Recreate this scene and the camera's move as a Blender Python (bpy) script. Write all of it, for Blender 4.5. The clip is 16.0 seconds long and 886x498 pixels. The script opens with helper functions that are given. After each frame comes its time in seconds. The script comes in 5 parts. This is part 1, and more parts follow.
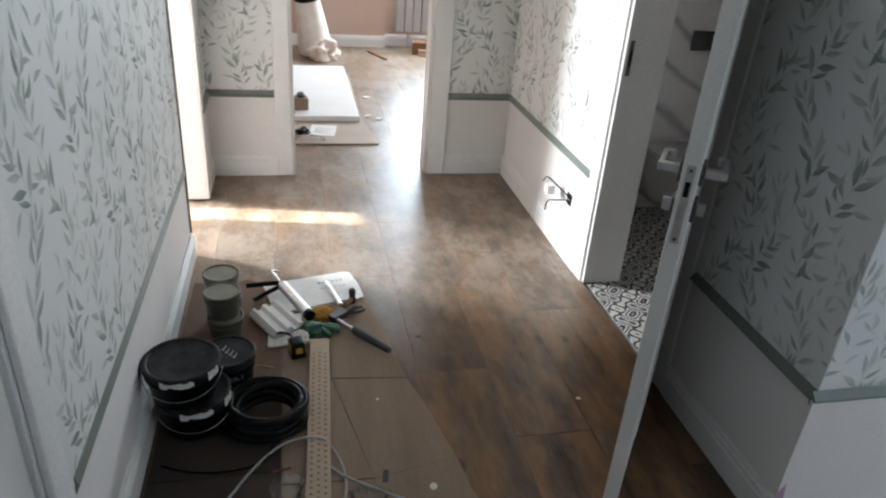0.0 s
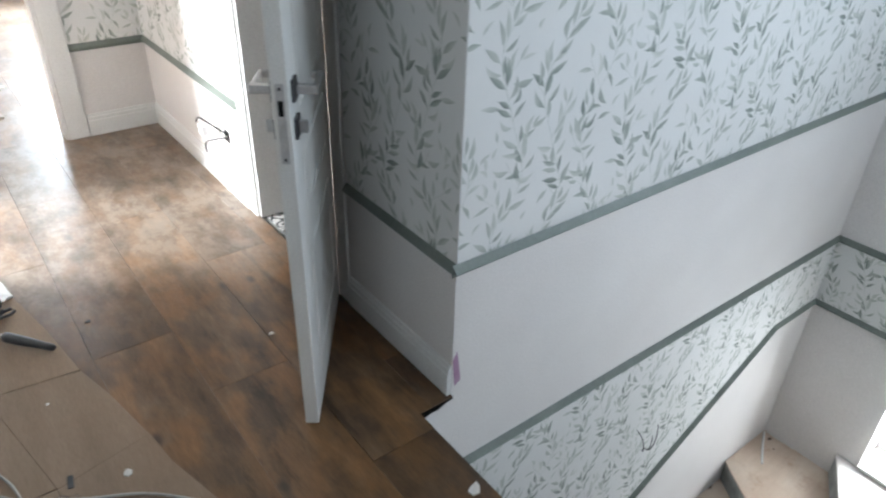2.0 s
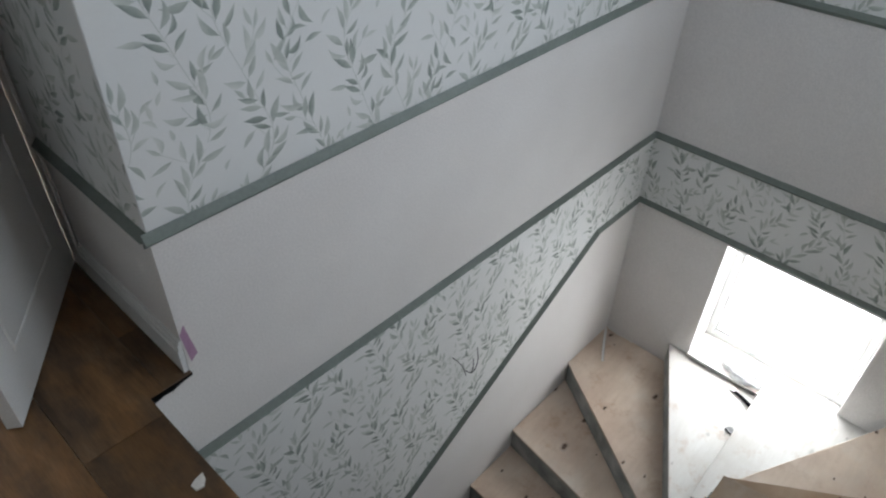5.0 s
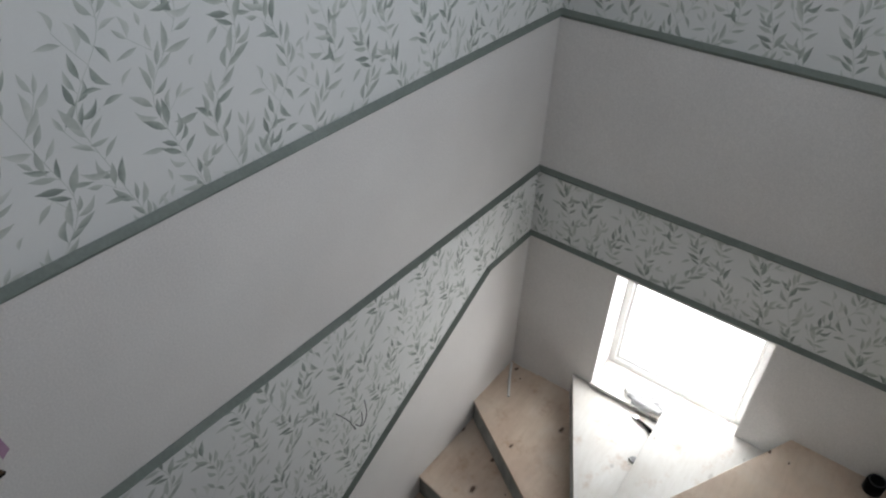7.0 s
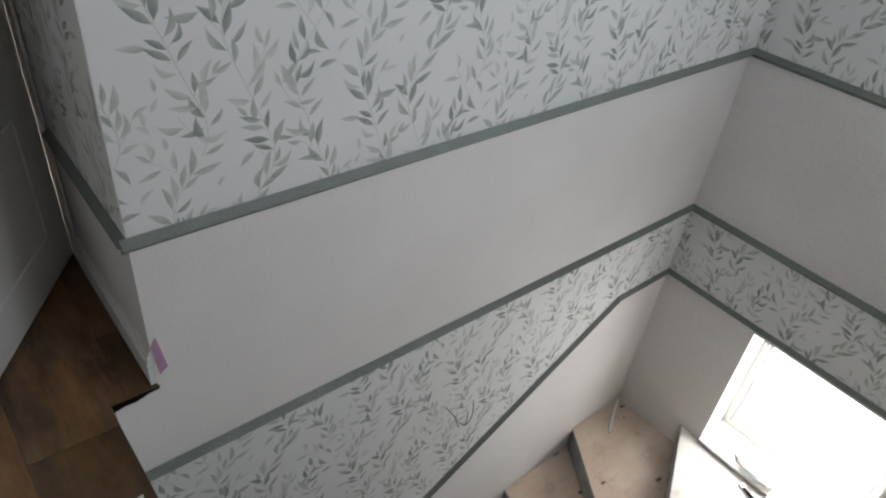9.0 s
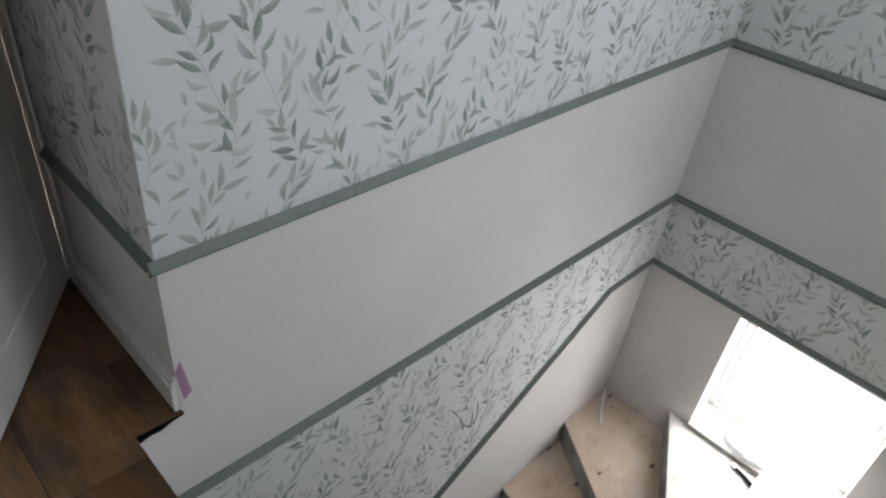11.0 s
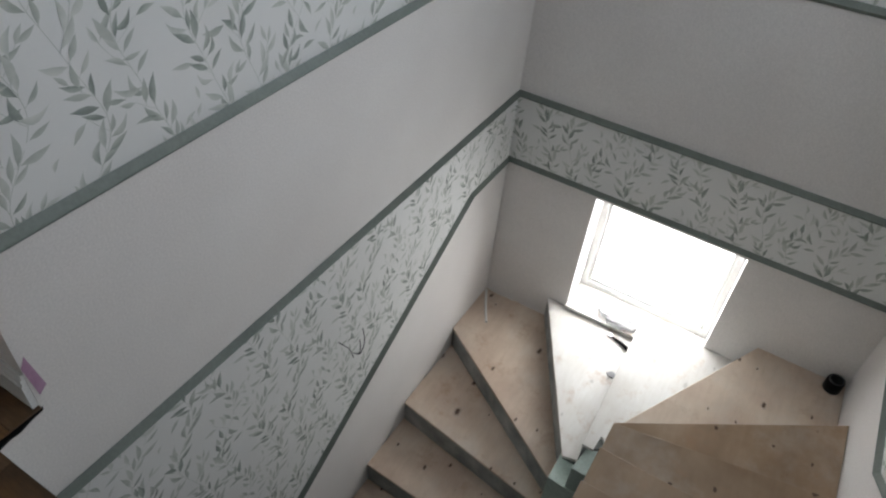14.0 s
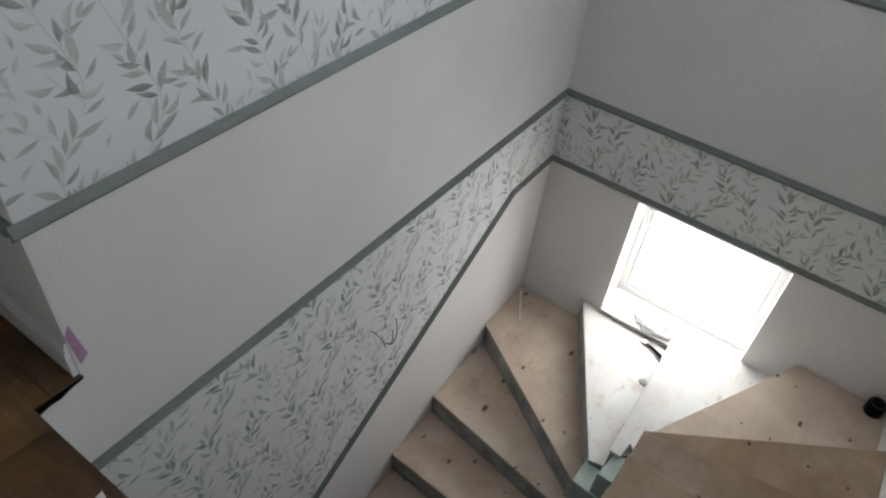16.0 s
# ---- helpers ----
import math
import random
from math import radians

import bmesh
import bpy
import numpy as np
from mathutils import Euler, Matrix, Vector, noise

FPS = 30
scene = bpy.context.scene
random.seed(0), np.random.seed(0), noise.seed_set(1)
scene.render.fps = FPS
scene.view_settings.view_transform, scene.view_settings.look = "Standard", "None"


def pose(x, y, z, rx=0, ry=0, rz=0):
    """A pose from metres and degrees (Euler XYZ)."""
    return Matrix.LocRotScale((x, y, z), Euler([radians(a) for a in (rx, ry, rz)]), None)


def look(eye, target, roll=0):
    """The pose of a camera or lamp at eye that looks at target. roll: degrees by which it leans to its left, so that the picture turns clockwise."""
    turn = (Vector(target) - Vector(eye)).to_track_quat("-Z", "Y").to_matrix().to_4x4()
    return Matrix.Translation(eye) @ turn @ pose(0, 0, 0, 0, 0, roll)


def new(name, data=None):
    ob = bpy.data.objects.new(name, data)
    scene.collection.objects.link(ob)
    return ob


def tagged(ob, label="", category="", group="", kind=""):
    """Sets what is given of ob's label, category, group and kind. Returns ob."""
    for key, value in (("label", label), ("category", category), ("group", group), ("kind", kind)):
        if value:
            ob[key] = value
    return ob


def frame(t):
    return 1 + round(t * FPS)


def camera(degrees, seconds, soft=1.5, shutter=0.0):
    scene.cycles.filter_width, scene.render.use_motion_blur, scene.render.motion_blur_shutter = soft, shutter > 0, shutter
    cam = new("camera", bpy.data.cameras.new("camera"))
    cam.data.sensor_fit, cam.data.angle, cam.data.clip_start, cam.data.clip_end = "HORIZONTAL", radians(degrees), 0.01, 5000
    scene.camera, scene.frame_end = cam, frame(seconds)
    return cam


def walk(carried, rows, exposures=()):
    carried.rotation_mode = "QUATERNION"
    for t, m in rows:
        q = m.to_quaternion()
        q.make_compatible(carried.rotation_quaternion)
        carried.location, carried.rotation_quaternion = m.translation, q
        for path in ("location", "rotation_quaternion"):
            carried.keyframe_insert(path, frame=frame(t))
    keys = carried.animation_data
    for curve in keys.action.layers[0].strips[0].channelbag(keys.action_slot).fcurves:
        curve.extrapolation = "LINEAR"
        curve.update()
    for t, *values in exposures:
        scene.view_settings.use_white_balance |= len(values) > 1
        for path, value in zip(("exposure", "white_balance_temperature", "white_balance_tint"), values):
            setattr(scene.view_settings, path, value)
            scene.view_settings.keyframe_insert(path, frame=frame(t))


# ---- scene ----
cam = camera(65.3, 16.0, soft=2.1, shutter=0.35)
PATH = [
    (0, (-1.304, -1.185, 1.58), (-0.892, 0.545, 0.664), 4.4),
    (0.5, (-1.283, -1.179, 1.58), (-0.776, 0.521, 0.655), 4.2),
    (1, (-1.258, -1.183, 1.581), (-0.63, 0.479, 0.662), 3.9),
    (1.5, (-1.211, -1.201, 1.586), (-0.426, 0.362, 0.615), 2.7),
    (2, (-1.057, -1.271, 1.586), (-0.005, 0.06, 0.527), 1.9),
    (2.5, (-0.871, -1.408, 1.587), (0.158, -0.059, 0.528), 1.9),
    (3, (-0.776, -1.468, 1.583), (0.263, -0.165, 0.477), 1.2),
    (3.5, (-0.729, -1.437, 1.572), (0.368, -0.237, 0.407), 2.1),
    (3.7, (-0.701, -1.399, 1.567), (0.401, -0.249, 0.357), 2.7),
    (5.8, (-0.327, -1.393, 1.555), (0.846, -0.408, 0.27), 2.6),
    (6, (-0.29, -1.427, 1.558), (0.892, -0.452, 0.273), 3.4),
    (6.5, (-0.241, -1.476, 1.545), (0.95, -0.499, 0.27), 2.1),
    (7, (-0.204, -1.506, 1.574), (1.091, -0.585, 0.359), 2.6),
    (7.5, (-0.202, -1.52, 1.585), (1.095, -0.582, 0.386), 2.9),
    (8, (-0.185, -1.537, 1.579), (1.051, -0.488, 0.408), 2.2),
    (8.5, (-0.254, -1.504, 1.572), (0.862, -0.34, 0.388), 3.8),
    (9, (-0.321, -1.416, 1.539), (0.775, -0.258, 0.332), 7.4),
    (9.2, (-0.351, -1.379, 1.531), (0.768, -0.227, 0.34), 7.5),
    (11.3, (-0.458, -1.245, 1.512), (0.758, -0.229, 0.291), 6.9),
    (11.5, (-0.447, -1.258, 1.516), (0.768, -0.34, 0.22), 7.0),
    (12, (-0.442, -1.277, 1.51), (0.817, -0.45, 0.194), 7.5),
    (12.5, (-0.422, -1.292, 1.516), (0.884, -0.523, 0.211), 7.1),
    (13, (-0.418, -1.285, 1.516), (0.903, -0.531, 0.218), 6.9),
    (13.5, (-0.404, -1.281, 1.516), (0.953, -0.59, 0.219), 6.8),
    (14, (-0.399, -1.286, 1.513), (0.919, -0.601, 0.173), 5.9),
    (14.5, (-0.405, -1.27, 1.498), (0.88, -0.563, 0.138), 6.6),
    (15, (-0.413, -1.268, 1.502), (0.836, -0.494, 0.145), 6.7),
    (15.5, (-0.413, -1.263, 1.493), (0.82, -0.476, 0.129), 7.4),
    (16, (-0.4, -1.272, 1.504), (0.854, -0.51, 0.145), 6.7),
]
EXPOSURES = [(0.0, 2.16, 6230, 8), (1.0, 2.29, 6230, 8), (1.5, 2.47, 6230, 8), (1.8, 2.85, 6200, 8), (2.1, 3.05, 6200, 8), (2.6, 2.70, 6220, 7), (3.1, 2.56, 6270, 8), (3.7, 2.56, 6270, 8), (5.8, 2.40, 6600, 11), (6.6, 2.40, 6600, 11),
             (7.0, 2.17, 6680, 11), (8.0, 2.22, 6700, 11), (9.0, 2.42, 6850, 12), (9.2, 2.42, 6850, 12), (11.3, 2.55, 6700, 11), (11.6, 2.45, 6700, 11), (12.0, 2.30, 6720, 11), (16.0, 2.27, 6720, 11)]
walk(cam, [(t, look(eye, target, roll)) for t, eye, target, roll in PATH], EXPOSURES)

# ---- light ----
SUN_SLOPE, SUN_ELEV = -0.15, 31.0
world = bpy.data.worlds.new("sky")
scene.world = world
world.use_nodes = True
wn = world.node_tree.nodes
sky = wn.new("ShaderNodeTexSky")
sky.sky_type, sky.sun_disc = "NISHITA", False
sky.sun_elevation, sky.sun_rotation = radians(SUN_ELEV), radians(279)
world.node_tree.links.new(sky.outputs[0], wn["Background"].inputs[0])
wn["Background"].inputs[1].default_value = 0.05

sun_data = bpy.data.lights.new("sun", "SUN")
sun_data.energy, sun_data.angle, sun_data.color = 5.0, radians(0.5), (1.0, 0.95, 0.87)
sun = new("sun", sun_data)
sun_way = Vector((1.0, SUN_SLOPE, -math.tan(radians(SUN_ELEV))))
sun.matrix_world = Matrix.Translation((-8, 3, 6)) @ sun_way.to_track_quat("-Z", "Y").to_matrix().to_4x4()


YS0 = -2.155      # inner face of the stairwell's south wall
W2 = 0.75         # near edge of the assumed, unseen high window in it


def window_light(name, eye, target, width, height, watts, colour):
    d = bpy.data.lights.new(name, "AREA")
    d.shape, d.size, d.size_y, d.energy, d.color = "RECTANGLE", width, height, watts, colour
    ob = new(name, d)
    ob.matrix_world = look(eye, target)
    return ob


window_light("stair_window_daylight", (3.095, -1.0, -1.26), (0.0, -0.9, -1.45), 0.84, 0.84, 2.8, (0.93, 0.97, 1.0))
# Next two lamps: assumed windows out of view, added to light the upper walls.
window_light("upper_window_daylight", (W2 + 0.5, YS0 - 0.06, 1.9), (0.7, 0.0, 0.5), 0.9, 0.9, 2.7, (0.84, 0.925, 1.0))
window_light("end_window_daylight", (2.85, -1.62, 1.75), (-1.0, -0.4, 0.6), 0.7, 0.8, 2.4, (0.78, 0.895, 1.0))
window_light("far_room_daylight", (0.55, 6.7, 1.5), (-0.3, 3.0, 0.2), 1.3, 1.2, 38.0, (0.82, 0.92, 1.0))
window_light("left_room_daylight", (-4.5, 3.17, 1.45), (-1.0, 2.1, 0.7), 0.5, 1.2, 100.0, (0.98, 0.985, 0.985))

# ---- helpers of this scene ----
UP = Vector((0, 0, 1))


def part(name, bm, material, parent=None, label="", kind="", smooth=False):
    me = bpy.data.meshes.new(name)
    bm.normal_update()
    bm.to_mesh(me)
    bm.free()
    if smooth:
        for p in me.polygons:
            p.use_smooth = True
    me.materials.append(material)
    ob = new(name, me)
    if parent is not None:
        ob.parent = parent
    return tagged(ob, label, "", "", kind)


def thing(name, label, category, at=(0, 0, 0), turn=0.0, group=""):
    ob = new(name)
    ob.matrix_basis = pose(*at, 0, 0, turn)
    return tagged(ob, label, category, group)


def box(bm, x0, x1, y0, y1, z0, z1, m=None):
    vs = [Vector((x, y, z)) for z in (z0, z1) for y in (y0, y1) for x in (x0, x1)]
    if m is not None:
        vs = [m @ v for v in vs]
    v = [bm.verts.new(c) for c in vs]
    for f in ((0, 2, 3, 1), (4, 5, 7, 6), (0, 1, 5, 4), (2, 6, 7, 3), (0, 4, 6, 2), (1, 3, 7, 5)):
        bm.faces.new([v[i] for i in f])
    return bm


def boxes(*rows):
    bm = bmesh.new()
    for r in rows:
        box(bm, *r)
    return bm


def soft_box(x0, x1, y0, y1, z0, z1, r=0.004, segments=2):
    bm = boxes((x0, x1, y0, y1, z0, z1))
    bmesh.ops.bevel(bm, geom=bm.edges[:], offset=r, segments=segments, affect="EDGES", profile=0.6)
    return bm


def prism(bm, points, z0, z1):
    """An upright prism on a plan polygon, counted anticlockwise."""
    area = sum(a[0] * b[1] - b[0] * a[1] for a, b in zip(points, points[1:] + points[:1]))
    if area < 0:
        points = points[::-1]
    lo = [bm.verts.new((x, y, z0)) for x, y in points]
    hi = [bm.verts.new((x, y, z1)) for x, y in points]
    bm.faces.new(hi)
    bm.faces.new(lo[::-1])
    n = len(points)
    for i in range(n):
        bm.faces.new((lo[i], lo[(i + 1) % n], hi[(i + 1) % n], hi[i]))
    return bm


def turned(profile, n=40):
    """A body of revolution about z from (radius, height) pairs; radius 0 closes it."""
    bm = bmesh.new()
    rings = []
    for r, z in profile:
        if r < 1e-6:
            rings.append([bm.verts.new((0, 0, z))])
        else:
            rings.append([bm.verts.new((r * math.cos(2 * math.pi * i / n), r * math.sin(2 * math.pi * i / n), z)) for i in range(n)])
    for a, b in zip(rings, rings[1:]):
        for i in range(n):
            j = (i + 1) % n
            if len(a) == 1 and len(b) > 1:
                bm.faces.new((a[0], b[j], b[i]))
            elif len(b) == 1 and len(a) > 1:
                bm.faces.new((a[i], a[j], b[0]))
            elif len(a) > 1:
                bm.faces.new((a[i], a[j], b[j], b[i]))
    return bm


def tube(bm, points, radius, n=8, closed=False, taper=None):
    """A round bar along a line of points."""
    pts = [Vector(p) for p in points]
    m = len(pts)
    rings = []
    side = None
    for i, p in enumerate(pts):
        a = pts[(i - 1) % m] if closed or i > 0 else p
        b = pts[(i + 1) % m] if closed or i < m - 1 else p
        way = (b - a).normalized()
        if side is None:
            side = way.cross(UP) if abs(way.z) < 0.9 else way.cross(Vector((1, 0, 0)))
        side = (side - way * side.dot(way)).normalized()
        other = way.cross(side)
        r = radius if taper is None else radius * taper(i / max(1, m - 1))
        rings.append([bm.verts.new(p + r * (math.cos(2 * math.pi * k / n) * side + math.sin(2 * math.pi * k / n) * other)) for k in range(n)])
    pairs = list(zip(rings, rings[1:])) + ([(rings[-1], rings[0])] if closed else [])
    for a, b in pairs:
        for k in range(n):
            bm.faces.new((a[k], a[(k + 1) % n], b[(k + 1) % n], b[k]))
    if not closed:
        bm.faces.new(rings[0][::-1])
        bm.faces.new(rings[-1])
    bmesh.ops.recalc_face_normals(bm, faces=bm.faces[:])
    return bm


def curve_through(points, steps=8):
    """Points on a smooth line through the given ones."""
    p = [Vector(points[0])] + [Vector(q) for q in points] + [Vector(points[-1])]
    out = []
    for i in range(1, len(p) - 2):
        for k in range(steps):
            t = k / steps
            out.append(0.5 * (2 * p[i] + (p[i + 1] - p[i - 1]) * t + (2 * p[i - 1] - 5 * p[i] + 4 * p[i + 1] - p[i + 2]) * t * t
                              + (3 * p[i] - p[i - 1] - 3 * p[i + 1] + p[i + 2]) * t ** 3))
    return out + [p[-2]]


# ---- materials ----
def material(name, rough=0.6, metal=0.0, spec=0.5):
    mat = bpy.data.materials.new(name)
    mat.use_nodes = True
    nt = mat.node_tree
    b = nt.nodes["Principled BSDF"]
    b.inputs["Roughness"].default_value, b.inputs["Metallic"].default_value = rough, metal
    b.inputs["Specular IOR Level"].default_value = spec
    return mat, nt, b


def noise_node(nt, scale, detail=4.0, stretch=(1, 1, 1), coords="Object", shift=None, rough=0.55):
    co = nt.nodes.new("ShaderNodeTexCoord")
    mp = nt.nodes.new("ShaderNodeMapping")
    mp.inputs["Scale"].default_value = stretch
    nt.links.new(co.outputs[coords], mp.inputs[0])
    if shift is not None:
        nt.links.new(shift, mp.inputs["Location"])
    n = nt.nodes.new("ShaderNodeTexNoise")
    n.inputs["Scale"].default_value, n.inputs["Detail"].default_value, n.inputs["Roughness"].default_value = scale, detail, rough
    nt.links.new(mp.outputs[0], n.inputs["Vector"])
    return n


def ramp(nt, fac, *stops):
    r = nt.nodes.new("ShaderNodeValToRGB")
    e = r.color_ramp.elements
    while len(e) < len(stops):
        e.new(0.5)
    for el, (pos, col) in zip(e, stops):
        el.position, el.color = pos, (*col, 1.0) if len(col) == 3 else col
    nt.links.new(fac, r.inputs[0])
    return r


def mix(nt, fac, a, b, blend="MIX"):
    m = nt.nodes.new("ShaderNodeMix")
    m.data_type, m.blend_type = "RGBA", blend
    for socket, value in ((m.inputs[0], fac), (m.inputs[6], a), (m.inputs[7], b)):
        if isinstance(value, bpy.types.NodeSocket):
            nt.links.new(value, socket)
        elif isinstance(value, (int, float)):
            socket.default_value = value
        else:
            socket.default_value = (*value, 1.0)
    return m.outputs[2]


def relief(nt, b, height, strength=0.2, distance=0.002):
    n = nt.nodes.new("ShaderNodeBump")
    n.inputs["Strength"].default_value, n.inputs["Distance"].default_value = strength, distance
    nt.links.new(height, n.inputs["Height"])
    nt.links.new(n.outputs[0], b.inputs["Normal"])


def mottled(name, dark, light, scale=6.0, rough=0.6, fine=120.0, bump=0.15, metal=0.0, stretch=(1, 1, 1), spec=0.5, rough_swing=0.0, distance=0.001):
    """Two scales of variation: broad clouding and fine grain, with a fine relief."""
    mat, nt, b = material(name, rough, metal, spec)
    broad = noise_node(nt, scale, 5, stretch)
    grain = noise_node(nt, fine, 3, stretch)
    base = ramp(nt, broad.outputs[0], (0.3, dark), (0.7, light))
    g = ramp(nt, grain.outputs[0], (0.3, (0.9, 0.9, 0.9)), (0.7, (1.06, 1.06, 1.06)))
    nt.links.new(mix(nt, 1.0, base.outputs[0], g.outputs[0], "MULTIPLY"), b.inputs["Base Color"])
    if rough_swing:
        rr = nt.nodes.new("ShaderNodeMapRange")
        rr.inputs[3].default_value, rr.inputs[4].default_value = rough - rough_swing, rough + rough_swing
        nt.links.new(broad.outputs[0], rr.inputs[0])
        nt.links.new(rr.outputs[0], b.inputs["Roughness"])
    relief(nt, b, grain.outputs[0], bump, distance)
    return mat


def laminate_material():
    """Printed rustic wood: ochre and dark clouds a hand wide, along-plank streaks, and trodden plaster dust in the hallway."""
    mat, nt, b = material("laminate_plank", 0.36, spec=0.4)
    info = nt.nodes.new("ShaderNodeObjectInfo")
    add = nt.nodes.new("ShaderNodeVectorMath")
    add.operation = "SCALE"
    add.inputs[0].default_value = (37.0, 91.0, 13.0)
    nt.links.new(info.outputs["Random"], add.inputs[3])
    broad = noise_node(nt, 4.2, 7, (1.9, 0.60, 1), shift=add.outputs[0], rough=0.67)
    patch = noise_node(nt, 6.5, 7, (1.3, 0.7, 1), shift=add.outputs[0], rough=0.56)
    streak = noise_node(nt, 3.2, 7, (3.6, 0.65, 1), shift=add.outputs[0], rough=0.68)
    grain = noise_node(nt, 60.0, 4, (6.0, 0.35, 1), shift=add.outputs[0])
    base = ramp(nt, broad.outputs[0], (0.28, (0.055, 0.036, 0.024)), (0.43, (0.110, 0.066, 0.038)), (0.55, (0.165, 0.098, 0.051)), (0.70, (0.24, 0.160, 0.098)))
    ochre = ramp(nt, patch.outputs[0], (0.45, (0, 0, 0)), (0.58, (0.65, 0.65, 0.65)))
    c = mix(nt, ochre.outputs[0], base.outputs[0], (0.25, 0.128, 0.050))
    dark = ramp(nt, streak.outputs[0], (0.34, (0.36, 0.355, 0.35)), (0.44, (0.80, 0.80, 0.80)), (0.66, (1.16, 1.12, 1.06)))
    fine = ramp(nt, grain.outputs[0], (0.35, (0.84, 0.82, 0.80)), (0.65, (1.07, 1.07, 1.07)))
    tone = nt.nodes.new("ShaderNodeMapRange")
    tone.inputs[3].default_value, tone.inputs[4].default_value = 0.60, 1.12
    nt.links.new(info.outputs["Random"], tone.inputs[0])
    c = mix(nt, 1.0, c, dark.outputs[0], "MULTIPLY")
    c = mix(nt, 1.0, c, fine.outputs[0], "MULTIPLY")
    c = mix(nt, 1.0, c, tone.outputs[0], "MULTIPLY")
    vor = nt.nodes.new("ShaderNodeTexVoronoi")
    vor.voronoi_dimensions = "2D"
    vor.inputs["Scale"].default_value = 1.6
    co = nt.nodes.new("ShaderNodeTexCoord")
    mp = nt.nodes.new("ShaderNodeMapping")
    mp.inputs["Scale"].default_value = (1.5, 0.8, 0.0)
    nt.links.new(co.outputs["Object"], mp.inputs[0])
    nt.links.new(add.outputs[0], mp.inputs["Location"])
    nt.links.new(mp.outputs[0], vor.inputs["Vector"])
    kn = ramp(nt, vor.outputs["Distance"], (0.015, (0.8, 0.8, 0.8)), (0.05, (0, 0, 0)))
    c = mix(nt, kn.outputs[0], c, (0.030, 0.022, 0.017))
    dust = noise_node(nt, 2.8, 10, (1.4, 0.8, 1), rough=0.78)
    d = ramp(nt, dust.outputs[0], (0.32, (0.04, 0.04, 0.04)), (0.44, (0.22, 0.22, 0.22)), (0.52, (0.40, 0.40, 0.40)), (0.545, (0.52, 0.52, 0.52)), (0.75, (0.66, 0.66, 0.66)))
    xyz = nt.nodes.new("ShaderNodeSeparateXYZ")
    nt.links.new(co.outputs["Object"], xyz.inputs[0])
    trodden = nt.nodes.new("ShaderNodeMapRange")
    trodden.interpolation_type = "SMOOTHSTEP"
    for k, value in ((1, 0.6), (2, 1.7), (3, 0.06), (4, 1.0)):
        trodden.inputs[k].default_value = value
    nt.links.new(xyz.outputs[1], trodden.inputs[0])
    beyond = nt.nodes.new("ShaderNodeMapRange")
    for k, value in ((1, 2.3), (2, 3.0), (3, 1.0), (4, 0.8)):
        beyond.inputs[k].default_value = value
    nt.links.new(xyz.outputs[1], beyond.inputs[0])
    amount = mix(nt, 1.0, d.outputs[0], trodden.outputs[0], "MULTIPLY")
    amount = mix(nt, 1.0, amount, beyond.outputs[0], "MULTIPLY")
    nt.links.new(mix(nt, amount, c, (0.45, 0.385, 0.325)), b.inputs["Base Color"])
    rr = nt.nodes.new("ShaderNodeMapRange")
    rr.inputs[3].default_value, rr.inputs[4].default_value = 0.27, 0.52
    nt.links.new(dust.outputs[0], rr.inputs[0])
    nt.links.new(rr.outputs[0], b.inputs["Roughness"])
    relief(nt, b, grain.outputs[0], 0.12, 0.0006)
    return mat


